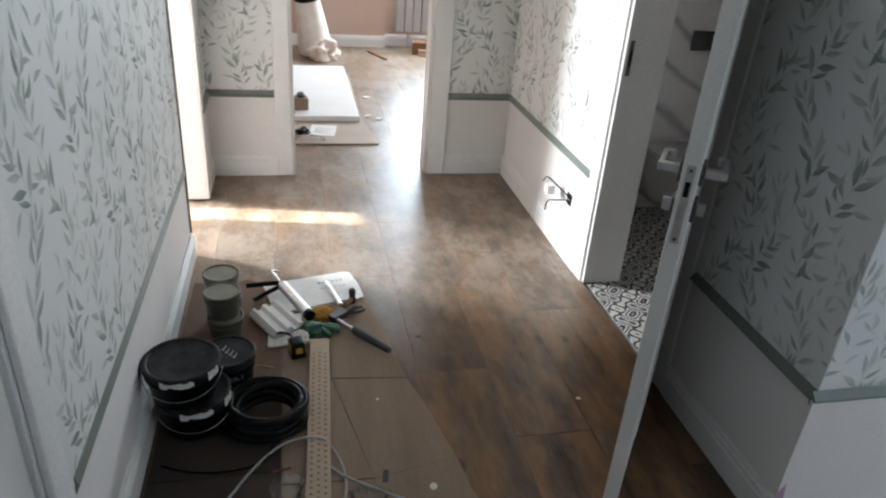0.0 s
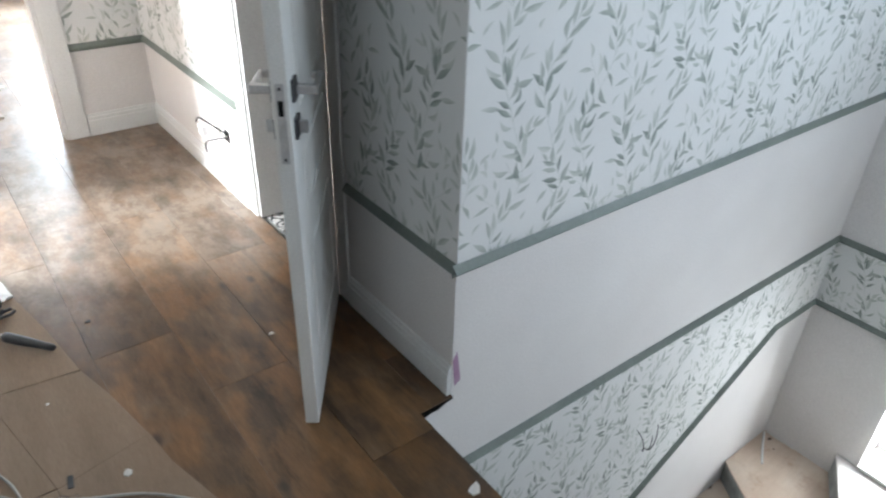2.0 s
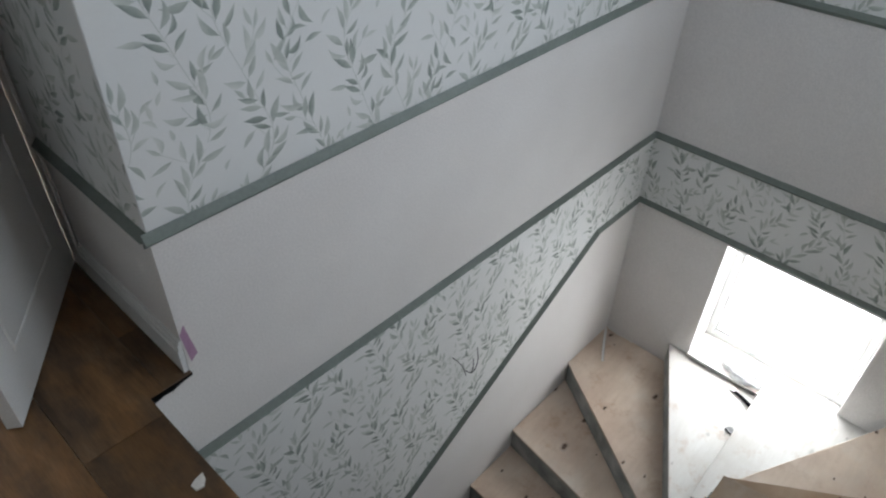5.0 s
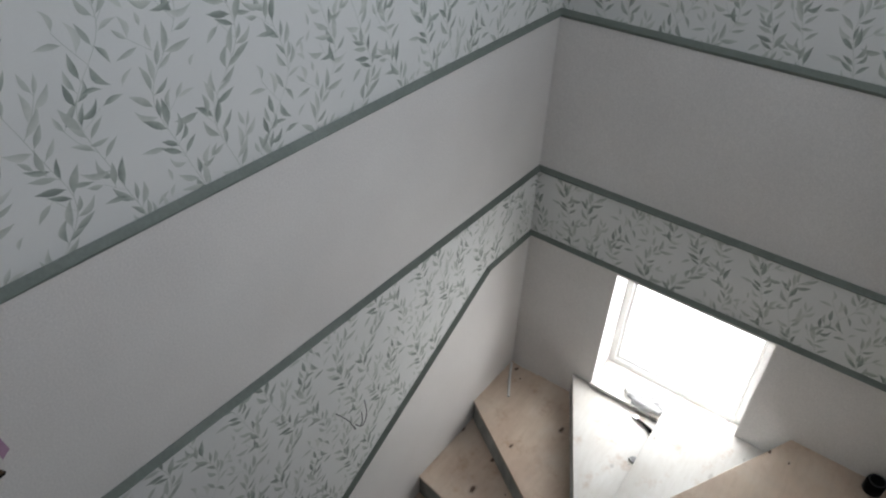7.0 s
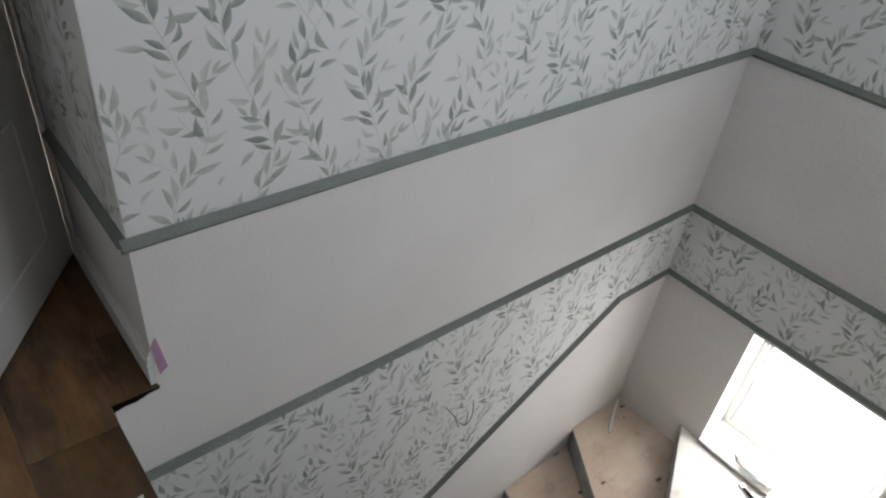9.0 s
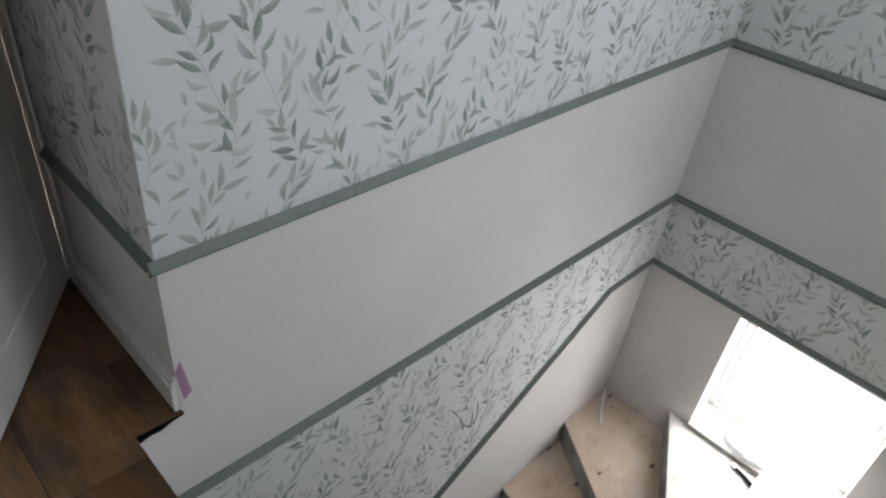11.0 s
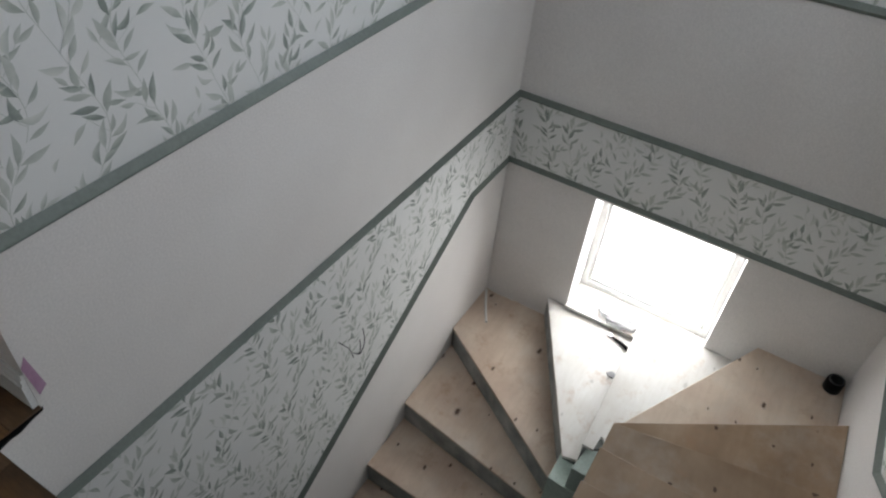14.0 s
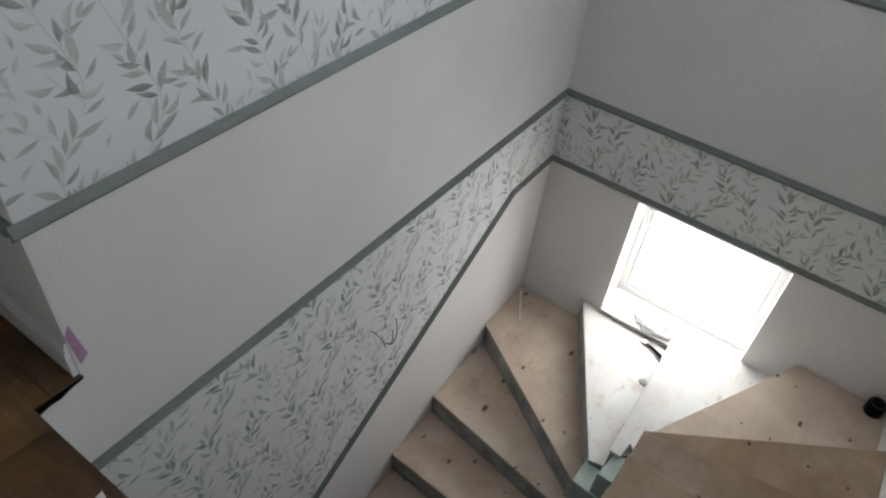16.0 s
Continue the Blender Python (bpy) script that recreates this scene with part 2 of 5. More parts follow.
def plywood_material(name, tones, knots=0.95, dusty=0.5):
    mat, nt, b = material(name, 0.46)
    info = nt.nodes.new("ShaderNodeObjectInfo")
    add = nt.nodes.new("ShaderNodeVectorMath")
    add.operation = "SCALE"
    add.inputs[0].default_value = (17.0, 31.0, 0.0)
    nt.links.new(info.outputs["Random"], add.inputs[3])
    broad = noise_node(nt, 3.0, 5, shift=add.outputs[0])
    grain = noise_node(nt, 11.0, 7, (0.6, 3.0, 1), shift=add.outputs[0], rough=0.65)
    base = ramp(nt, broad.outputs[0], (0.3, tones[0]), (0.55, tones[1]), (0.75, tones[2]))
    g = ramp(nt, grain.outputs[0], (0.3, (0.93, 0.915, 0.90)), (0.5, (0.99, 0.985, 0.98)), (0.7, (1.03, 1.03, 1.03)))
    c = mix(nt, 1.0, base.outputs[0], g.outputs[0], "MULTIPLY")
    stain = noise_node(nt, 7.0, 6, shift=add.outputs[0], rough=0.7)
    s = ramp(nt, stain.outputs[0], (0.54, (0, 0, 0)), (0.72, (0.6, 0.6, 0.6)))
    c = mix(nt, s.outputs[0], c, (0.44, 0.265, 0.155))
    smear = noise_node(nt, 2.2, 7, shift=add.outputs[0], rough=0.7)
    m = ramp(nt, smear.outputs[0], (0.5, (0, 0, 0)), (0.72, (dusty, dusty, dusty)))
    c = mix(nt, m.outputs[0], c, (0.62, 0.57, 0.51))
    vor = nt.nodes.new("ShaderNodeTexVoronoi")
    vor.voronoi_dimensions = "2D"
    vor.inputs["Scale"].default_value = 3.7
    co = nt.nodes.new("ShaderNodeTexCoord")
    mp = nt.nodes.new("ShaderNodeMapping")
    mp.inputs["Scale"].default_value = (1.0, 1.75, 0.0)
    nt.links.new(co.outputs["Object"], mp.inputs[0])
    nt.links.new(add.outputs[0], mp.inputs["Location"])
    wobble = noise_node(nt, 30.0, 3)
    bent = mix(nt, 0.035, mp.outputs[0], wobble.outputs[1], "ADD")
    nt.links.new(bent, vor.inputs["Vector"])
    shape = nt.nodes.new("ShaderNodeSeparateColor")
    nt.links.new(vor.outputs["Color"], shape.inputs[0])
    spread = nt.nodes.new("ShaderNodeMapRange")
    spread.inputs[3].default_value, spread.inputs[4].default_value = 0.55, 2.6
    nt.links.new(shape.outputs[1], spread.inputs[0])
    sized = nt.nodes.new("ShaderNodeMath")
    sized.operation = "MULTIPLY"
    nt.links.new(vor.outputs["Distance"], sized.inputs[0])
    nt.links.new(spread.outputs[0], sized.inputs[1])
    kn = ramp(nt, sized.outputs[0], (0.050, (knots, knots, knots)), (0.074, (knots * 0.3, knots * 0.3, knots * 0.3)), (0.12, (0, 0, 0)))
    pick = ramp(nt, shape.outputs[0], (0.40, (0, 0, 0)), (0.44, (1, 1, 1)))
    c = mix(nt, mix(nt, 1.0, kn.outputs[0], pick.outputs[0], "MULTIPLY"), c, (0.085, 0.042, 0.022))
    nt.links.new(c, b.inputs["Base Color"])
    relief(nt, b, grain.outputs[0], 0.15, 0.0008)
    return mat


def leaf_material():
    """Watercolour print: the pigment of each leaf is its 'wash', thin to thick."""
    mat, nt, b = material("printed_leaf", 0.62, spec=0.3)
    wash = nt.nodes.new("ShaderNodeAttribute")
    wash.attribute_name = "wash"
    blot = noise_node(nt, 55.0, 3)
    total = nt.nodes.new("ShaderNodeMath")
    total.operation = "MULTIPLY_ADD"
    total.inputs[1].default_value = 0.35
    nt.links.new(blot.outputs[0], total.inputs[0])
    nt.links.new(wash.outputs["Fac"], total.inputs[2])
    shade = ramp(nt, total.outputs[0], (0.12, (0.68, 0.69, 0.66)), (0.42, (0.56, 0.585, 0.55)), (0.72, (0.405, 0.44, 0.407)), (0.98, (0.25, 0.283, 0.261)))
    nt.links.new(shade.outputs[0], b.inputs["Base Color"])
    return mat


def marble_material():
    mat, nt, b = material("marble_tile", 0.12)
    warp = noise_node(nt, 1.6, 8, (1.0, 1.0, 1.8), rough=0.65)
    wave = nt.nodes.new("ShaderNodeTexWave")
    wave.inputs["Scale"].default_value, wave.inputs["Distortion"].default_value, wave.inputs["Detail"].default_value = 1.3, 6.5, 6.0
    co = nt.nodes.new("ShaderNodeTexCoord")
    mp = nt.nodes.new("ShaderNodeMapping")
    mp.inputs["Rotation"].default_value = (0.3, 0.9, 0.4)
    nt.links.new(co.outputs["Object"], mp.inputs[0])
    nt.links.new(mp.outputs[0], wave.inputs["Vector"])
    vein = ramp(nt, wave.outputs[0], (0.0, (0.42, 0.415, 0.415)), (0.05, (0.60, 0.59, 0.585)), (0.22, (0.79, 0.78, 0.77)))
    cloud = ramp(nt, warp.outputs[0], (0.3, (0.84, 0.83, 0.83)), (0.65, (1, 1, 1)))
    nt.links.new(mix(nt, 1.0, vein.outputs[0], cloud.outputs[0], "MULTIPLY"), b.inputs["Base Color"])
    return mat


def pattern_tile_material():
    """Black and white cement tile: rings and petals that repeat with the tile."""
    mat, nt, b = material("patterned_cement_tile", 0.35)
    co = nt.nodes.new("ShaderNodeTexCoord")
    xyz = nt.nodes.new("ShaderNodeSeparateXYZ")
    nt.links.new(co.outputs["Object"], xyz.inputs[0])

    def calc(op, a, c=None):
        n = nt.nodes.new("ShaderNodeMath")
        n.operation = op
        for socket, value in zip(n.inputs, (a, c)):
            if isinstance(value, bpy.types.NodeSocket):
                nt.links.new(value, socket)
            elif value is not None:
                socket.default_value = value
        return n.outputs[0]

    k = 2 * math.pi / 0.2
    cx, cy = (calc("COSINE", calc("MULTIPLY", xyz.outputs[i], k)) for i in (0, 1))
    c2x, c2y = (calc("COSINE", calc("MULTIPLY", xyz.outputs[i], 2 * k)) for i in (0, 1))
    s2 = calc("MULTIPLY", calc("SINE", calc("MULTIPLY", xyz.outputs[0], 2 * k)), calc("SINE", calc("MULTIPLY", xyz.outputs[1], 2 * k)))
    f = calc("ADD", calc("ADD", calc("MULTIPLY", cx, cy), calc("MULTIPLY", calc("ADD", c2x, c2y), 0.55)), calc("MULTIPLY", s2, 0.7))
    bands = calc("SINE", calc("MULTIPLY", f, 6.0))
    r = ramp(nt, calc("MULTIPLY_ADD", bands, 0.5), (0.42, (0.05, 0.05, 0.053)), (0.5, (0.70, 0.69, 0.66)))
    r.inputs[0].links[0].from_node.inputs[2].default_value = 0.5
    nt.links.new(r.outputs[0], b.inputs["Base Color"])
    return mat


def clear_material():
    mat, nt, b = material("clear_film", 0.12)
    b.inputs["Base Color"].default_value = (0.95, 0.95, 0.95, 1)
    b.inputs["Transmission Weight"].default_value = 0.97
    b.inputs["IOR"].default_value = 1.15
    return mat


def glow_material(name, colour, strength):
    mat, nt, b = material(name)
    b.inputs["Base Color"].default_value = (0, 0, 0, 1)
    b.inputs["Emission Color"].default_value = (*colour, 1)
    b.inputs["Emission Strength"].default_value = strength
    return mat


PAPER = mottled("wallpaper_ground", (0.755, 0.757, 0.748), (0.79, 0.793, 0.785), 4.0, 0.62, 700.0, 0.02, spec=0.3)
PAINT = mottled("white_wall_paint", (0.735, 0.705, 0.69), (0.785, 0.76, 0.745), 2.2, 0.65, 160.0, 0.05, spec=0.2)
CEILING_WHITE = mottled("ceiling_paint", (0.78, 0.77, 0.75), (0.82, 0.81, 0.80), 2.0, 0.8, 90.0, 0.1)
# Grey chosen to cut bounce light from surfaces out of view.
BOUNCE_GREY = mottled("bounce_cutting_grey", (0.44, 0.43, 0.42), (0.52, 0.51, 0.50), 2.0, 0.8, 90.0, 0.1)
PEACH = mottled("peach_wall_paint", (0.52, 0.385, 0.315), (0.58, 0.44, 0.365), 2.0, 0.7, 140.0, 0.15)
RAIL = mottled("sage_rail_paint", (0.160, 0.186, 0.167), (0.200, 0.226, 0.205), 7.0, 0.42, 90.0, 0.10)
WHITE = mottled("white_enamel", (0.76, 0.76, 0.745), (0.82, 0.82, 0.81), 3.0, 0.34, 140.0, 0.05)
DOOR = mottled("white_door_film", (0.79, 0.785, 0.76), (0.83, 0.825, 0.805), 3.0, 0.36, 200.0, 0.06)
LEAF = leaf_material()
LAMINATE = laminate_material()
PLY = plywood_material("plywood_tread", ((0.56, 0.42, 0.325), (0.69, 0.565, 0.455), (0.76, 0.67, 0.58)))
# Plywood of the upper flight with its shade and warm bounce in the tones.
PLY_SHADED = plywood_material("warm_shaded_plywood", ((0.30, 0.195, 0.118), (0.41, 0.285, 0.185), (0.50, 0.37, 0.26)), 0.95, 0.35)
# Plaster dust, plus the window's sheen painted in, whitens these tones.
PLY_DUST_SHEEN = plywood_material("dusty_sheen_plywood", ((0.66, 0.63, 0.59), (0.74, 0.72, 0.69), (0.78, 0.77, 0.75)), 0.3)
CONCRETE = mottled("grey_concrete", (0.20, 0.222, 0.212), (0.47, 0.475, 0.46), 7.0, 0.85, 70.0, 0.5, distance=0.003)
CARD = mottled("brown_cardboard", (0.235, 0.168, 0.115), (0.30, 0.222, 0.158), 3.0, 0.85, 60.0, 0.2, stretch=(4, 0.6, 1))
CARD_RED = mottled("red_brown_cardboard", (0.11, 0.062, 0.038), (0.17, 0.098, 0.062), 3.0, 0.8, 60.0, 0.2)
# Dark brown cardboard, deepened further for the shade by wall and buckets.
CARD_DARK = mottled("shade_darkened_cardboard", (0.018, 0.012, 0.009), (0.046, 0.028, 0.019), 3.0, 0.8, 60.0, 0.2)
CARD_PALE = mottled("pale_strip_card", (0.44, 0.335, 0.245), (0.50, 0.39, 0.29), 6.0, 0.8, 90.0, 0.2)
HOLE = mottled("hole_shade", (0.20, 0.135, 0.09), (0.25, 0.17, 0.115), 30.0, 0.9)
BLACK = mottled("black_plastic", (0.003, 0.003, 0.0035), (0.006, 0.006, 0.0065), 9.0, 0.42, 60.0, 0.2, rough_swing=0.1, spec=0.12)
BLACK_LID = mottled("dusty_black_lid", (0.004, 0.004, 0.005), (0.040, 0.042, 0.046), 16.0, 0.5, 60.0, 0.3, spec=0.12)
RUBBER = mottled("black_hose_rubber", (0.003, 0.003, 0.0033), (0.006, 0.006, 0.0065), 12.0, 0.42, 90.0, 0.2, spec=0.14)
OLIVE = mottled("olive_tub_plastic", (0.062, 0.060, 0.044), (0.095, 0.09, 0.066), 8.0, 0.45, 60.0, 0.2)
OLIVE_LID = mottled("pale_olive_lid", (0.19, 0.185, 0.145), (0.29, 0.28, 0.225), 10.0, 0.5, 60.0, 0.2)
CHALK = mottled("chalk_mark", (0.30, 0.30, 0.31), (0.46, 0.46, 0.47), 40.0, 0.8)
LABEL = mottled("torn_white_label", (0.62, 0.62, 0.60), (0.75, 0.75, 0.73), 30.0, 0.7)
FOAM = mottled("white_polystyrene", (0.74, 0.73, 0.70), (0.82, 0.81, 0.79), 20.0, 0.7, 260.0, 0.3)
SHEET = mottled("grey_white_board", (0.66, 0.66, 0.65), (0.74, 0.74, 0.73), 6.0, 0.6, 120.0, 0.15)
STEEL = mottled("brushed_steel", (0.52, 0.52, 0.525), (0.64, 0.64, 0.645), 30.0, 0.4, 200.0, 0.1, metal=1.0)
DARK_STEEL = mottled("dark_steel", (0.10, 0.10, 0.11), (0.17, 0.17, 0.18), 30.0, 0.4, 200.0, 0.1, metal=1.0)
GREY_PLASTIC = mottled("dark_grey_grip", (0.035, 0.038, 0.042), (0.06, 0.063, 0.068), 20.0, 0.6, 120.0, 0.3)
YELLOW = mottled("yellow_plastic", (0.55, 0.33, 0.04), (0.66, 0.42, 0.07), 20.0, 0.5, 120.0, 0.2)
ORANGE = mottled("orange_glove_knit", (0.50, 0.24, 0.03), (0.60, 0.31, 0.06), 30.0, 0.8, 200.0, 0.5)
GREEN = mottled("green_glove_rubber", (0.015, 0.075, 0.045), (0.03, 0.13, 0.08), 30.0, 0.55, 160.0, 0.4)
BROWN = mottled("brown_wood_handle", (0.16, 0.075, 0.03), (0.24, 0.12, 0.055), 20.0, 0.5, 100.0, 0.2)
CABLE = mottled("white_cable_sheath", (0.34, 0.335, 0.31), (0.46, 0.45, 0.42), 20.0, 0.45)
PINK_TAPE = mottled("mauve_masking_tape", (0.38, 0.21, 0.33), (0.46, 0.29, 0.42), 20.0, 0.6)
MARBLE = marble_material()
CEMENT_TILE = pattern_tile_material()
CERAMIC = mottled("white_ceramic", (0.80, 0.80, 0.79), (0.84, 0.84, 0.83), 3.0, 0.08, 100.0, 0.0)
RADIATOR = mottled("grey_radiator_paint", (0.42, 0.42, 0.43), (0.50, 0.50, 0.51), 4.0, 0.4, 120.0, 0.05)
GLOSS_BLACK = mottled("gloss_black_plate", (0.012, 0.012, 0.013), (0.02, 0.02, 0.021), 6.0, 0.12)
FILM = clear_material()
PAPER_WHITE = mottled("crumpled_paper", (0.68, 0.66, 0.62), (0.78, 0.76, 0.73), 12.0, 0.75, 100.0, 0.3)
TAN_PAPER = mottled("tan_wrapping_paper", (0.66, 0.56, 0.49), (0.74, 0.65, 0.58), 12.0, 0.8, 100.0, 0.3)
TAUPE_BOARD = mottled("taupe_packing_card", (0.36, 0.29, 0.235), (0.43, 0.35, 0.285), 4.0, 0.8, 90.0, 0.2)
CLOTH, cloth_nodes, cloth_shader = material("translucent_white_sheet", 0.6)
cloth_shader.inputs["Base Color"].default_value = (0.86, 0.86, 0.86, 1)
cloth_thin = cloth_nodes.nodes.new("ShaderNodeBsdfTranslucent")
cloth_thin.inputs[0].default_value = (0.9, 0.9, 0.9, 1)
cloth_mix = cloth_nodes.nodes.new("ShaderNodeMixShader")
cloth_mix.inputs[0].default_value = 0.5
cloth_nodes.links.new(cloth_shader.outputs[0], cloth_mix.inputs[1])
cloth_nodes.links.new(cloth_thin.outputs[0], cloth_mix.inputs[2])
cloth_nodes.links.new(cloth_mix.outputs[0], cloth_nodes.nodes["Material Output"].inputs["Surface"])
DAYLIGHT = glow_material("bright_overcast_sky", (0.95, 0.98, 1.0), 1.0)

# ---- setting ----
XE, YS, YF, XL = 2.79, -2.155, 2.83, -1.78      # stair end wall, stair south wall, hall end wall, hall left wall
ZG, ZC = -2.922, 2.6                            # ground floor, ceiling
RISE = 0.172


def setting(name, bm, mat, label="", category=""):
    return tagged(part(name, bm, mat), label, category, "", "structure")


wall_stair_north = setting("wall_north", boxes((0.0, XE, 0.0, 0.16, ZG, ZC), (-0.12, 0.0, 0.0, 0.16, ZG, -0.013)), PAINT,
                           "white stairwell wall with leaf wallpaper bands and sage rails", "wall")
E0, E1 = XE, XE + 0.30
wall_stair_east = setting("wall_east", boxes(
    (E0, E1, YS - 0.15, 0.16, ZG, -1.70), (E0, E1, -0.57, 0.16, -1.70, -0.835), (E0, E1, YS - 0.15, -1.43, -1.70, -0.835),
    (E0, E1, YS - 0.15, 0.16, -0.835, 1.3), (E0, E1, -1.22, 0.16, 1.3, 2.2), (E0, E1, YS - 0.15, -2.02, 1.3, 2.2), (E0, E1, YS - 0.15, 0.16, 2.2, ZC)), PAINT, "white stairwell end wall with a window and a leaf wallpaper band", "wall")
wall_stair_south = setting("wall_south", boxes((0.0, XE, YS - 0.15, YS, ZG, 1.4), (0.0, W2, YS - 0.15, YS, 1.4, 2.4), (W2 + 1.0, XE, YS - 0.15, YS, 1.4, 2.4), (0.0, XE, YS - 0.15, YS, 2.4, ZC)), PAINT, "white wall closing the stairwell", "wall")
# Out of view; its grey only lowers the bounce on the landing.
setting("wall_landing_south", boxes((XL - 0.13, 0.0, YS - 0.15, YS, ZG, ZC)), BOUNCE_GREY, "unseen wall behind the landing, grey to cut bounce light", "wall")
BATH0, BATH1, HEAD = 0.69, 1.435, 2.03
wall_hall_right = setting("wall_hall_right", boxes(
    (0.0, 0.18, 0.16, BATH0, 0.0, ZC), (0.0, 0.18, BATH1, YF + 0.12, 0.0, ZC), (0.0, 0.18, BATH0, BATH1, HEAD, ZC)),
    PAINT, "hallway wall with leaf wallpaper above cream wainscot", "wall")
FD0, FD1 = -1.317, -0.495
wall_hall_end = setting("wall_hall_end", boxes(
    (XL - 0.13, FD0, YF, YF + 0.12, 0.0, ZC), (FD1, 0.0, YF, YF + 0.12, 0.0, ZC), (FD0, FD1, YF, YF + 0.12, HEAD, ZC)),
    PAINT, "hallway end wall with wallpaper around an open doorway", "wall")
LO0, LO1, ND0, ND1 = 1.82, 2.49, -0.93, -0.125
wall_hall_left = setting("wall_hall_left", boxes(
    (XL - 0.13, XL, ND1, LO0, 0.0, ZC), (XL - 0.13, XL, LO1, YF, 0.0, ZC), (XL - 0.13, XL, LO0, LO1, 2.05, ZC),
    (XL - 0.13, XL, YS, ND0, 0.0, ZC), (XL - 0.13, XL, ND0, ND1, HEAD, ZC)),
    PAINT, "hallway wall with leaf wallpaper above white wainscot", "wall")

# rooms beyond the hallway
setting("wall_bathroom_back", boxes((0.18, 1.75, 2.25, 2.35, 0.0, ZC)), MARBLE, "white marble tiled bathroom wall with grey veins", "wall")
setting("wall_bathroom_side", boxes((1.75, 1.85, 0.16, 2.35, 0.0, ZC)), MARBLE, "white marble tiled bathroom side wall", "wall")
setting("wall_far_room_left", boxes((-2.2, -2.05, YF + 0.12, 6.9, 0.0, ZC)), PEACH, "peach painted wall of the far room", "wall")
setting("wall_far_room_right", boxes((1.9, 2.05, YF + 0.12, 6.9, 0.0, ZC)), PEACH, "peach painted wall of the far room", "wall")
setting("wall_far_room_near", boxes((-2.2, XL - 0.13, YF, YF + 0.12, 0.0, ZC), (0.18, 1.9, YF + 0.01, YF + 0.12, 0.0, ZC)), PEACH, "peach painted wall of the far room", "wall")
NI0, NI1, YB = -0.285, 1.45, 6.65
setting("wall_far_room_back", boxes(
    (-2.05, NI0, YB, YB + 0.25, 0.0, ZC), (NI1, 1.9, YB, YB + 0.25, 0.0, ZC), (NI0, NI1, YB + 0.12, YB + 0.25, 0.0, 0.85),
    (NI0, NI1, YB, YB + 0.25, 2.2, ZC)), PEACH, "peach painted wall with a radiator niche", "wall")
setting("wall_left_room_west", boxes(
    (-4.75, -4.6, 0.2, 2.645, 0.0, ZC), (-4.75, -4.6, 2.81, 2.9, 0.0, ZC), (-4.75, -4.6, 4.2, 4.6, 0.0, ZC),
    (-4.75, -4.6, 2.645, 2.81, 0.0, 0.7), (-4.75, -4.6, 2.9, 4.2, 0.0, 0.85), (-4.75, -4.6, 2.645, 2.81, 2.27, ZC), (-4.75, -4.6, 2.9, 4.2, 2.1, ZC)),
    PAINT, "white wall of the side room with window openings", "wall")
setting("wall_left_room_south", boxes((-4.6, XL - 0.13, 0.2, 0.35, 0.0, ZC)), PAINT, "white wall of the side room", "wall")
setting("wall_left_room_north", boxes((-4.6, -2.2, 4.45, 4.6, 0.0, ZC)), PAINT, "white wall of the side room", "wall")
setting("wall_ground_west", boxes((-2.2, -2.05, YS - 0.15, 0.16, ZG, -0.26), (-2.05, -0.12, 0.0, 0.16, ZG, -0.26)), PAINT, "white wall of the ground floor below", "wall")
setting("ceiling_hall", boxes((-4.75, E1, 0.16, 6.9, ZC, ZC + 0.12)), CEILING_WHITE, "plain white painted ceiling", "ceiling")
# Unseen as well, and grey so that less light bounces down.
setting("ceiling", boxes((-4.75, E1, YS - 0.15, 0.16, ZC, ZC + 0.12)), BOUNCE_GREY, "unseen stairwell ceiling, grey to cut bounce light", "ceiling")
setting("floor_ground", boxes((-2.2, E1, YS - 0.15, 0.16, ZG - 0.1, ZG)), CONCRETE, "grey concrete ground floor below the stairs", "floor")
setting("floor_slab", boxes((-2.2, -0.13, YS - 0.15, 0.0, -0.26, -0.013), (-4.75, 2.05, 0.16, 6.9, -0.26, -0.013), (-4.75, -0.12, 0.0, 0.16, -0.26, -0.013)), CONCRETE,
        "grey concrete slab under the laminate floor", "floor")


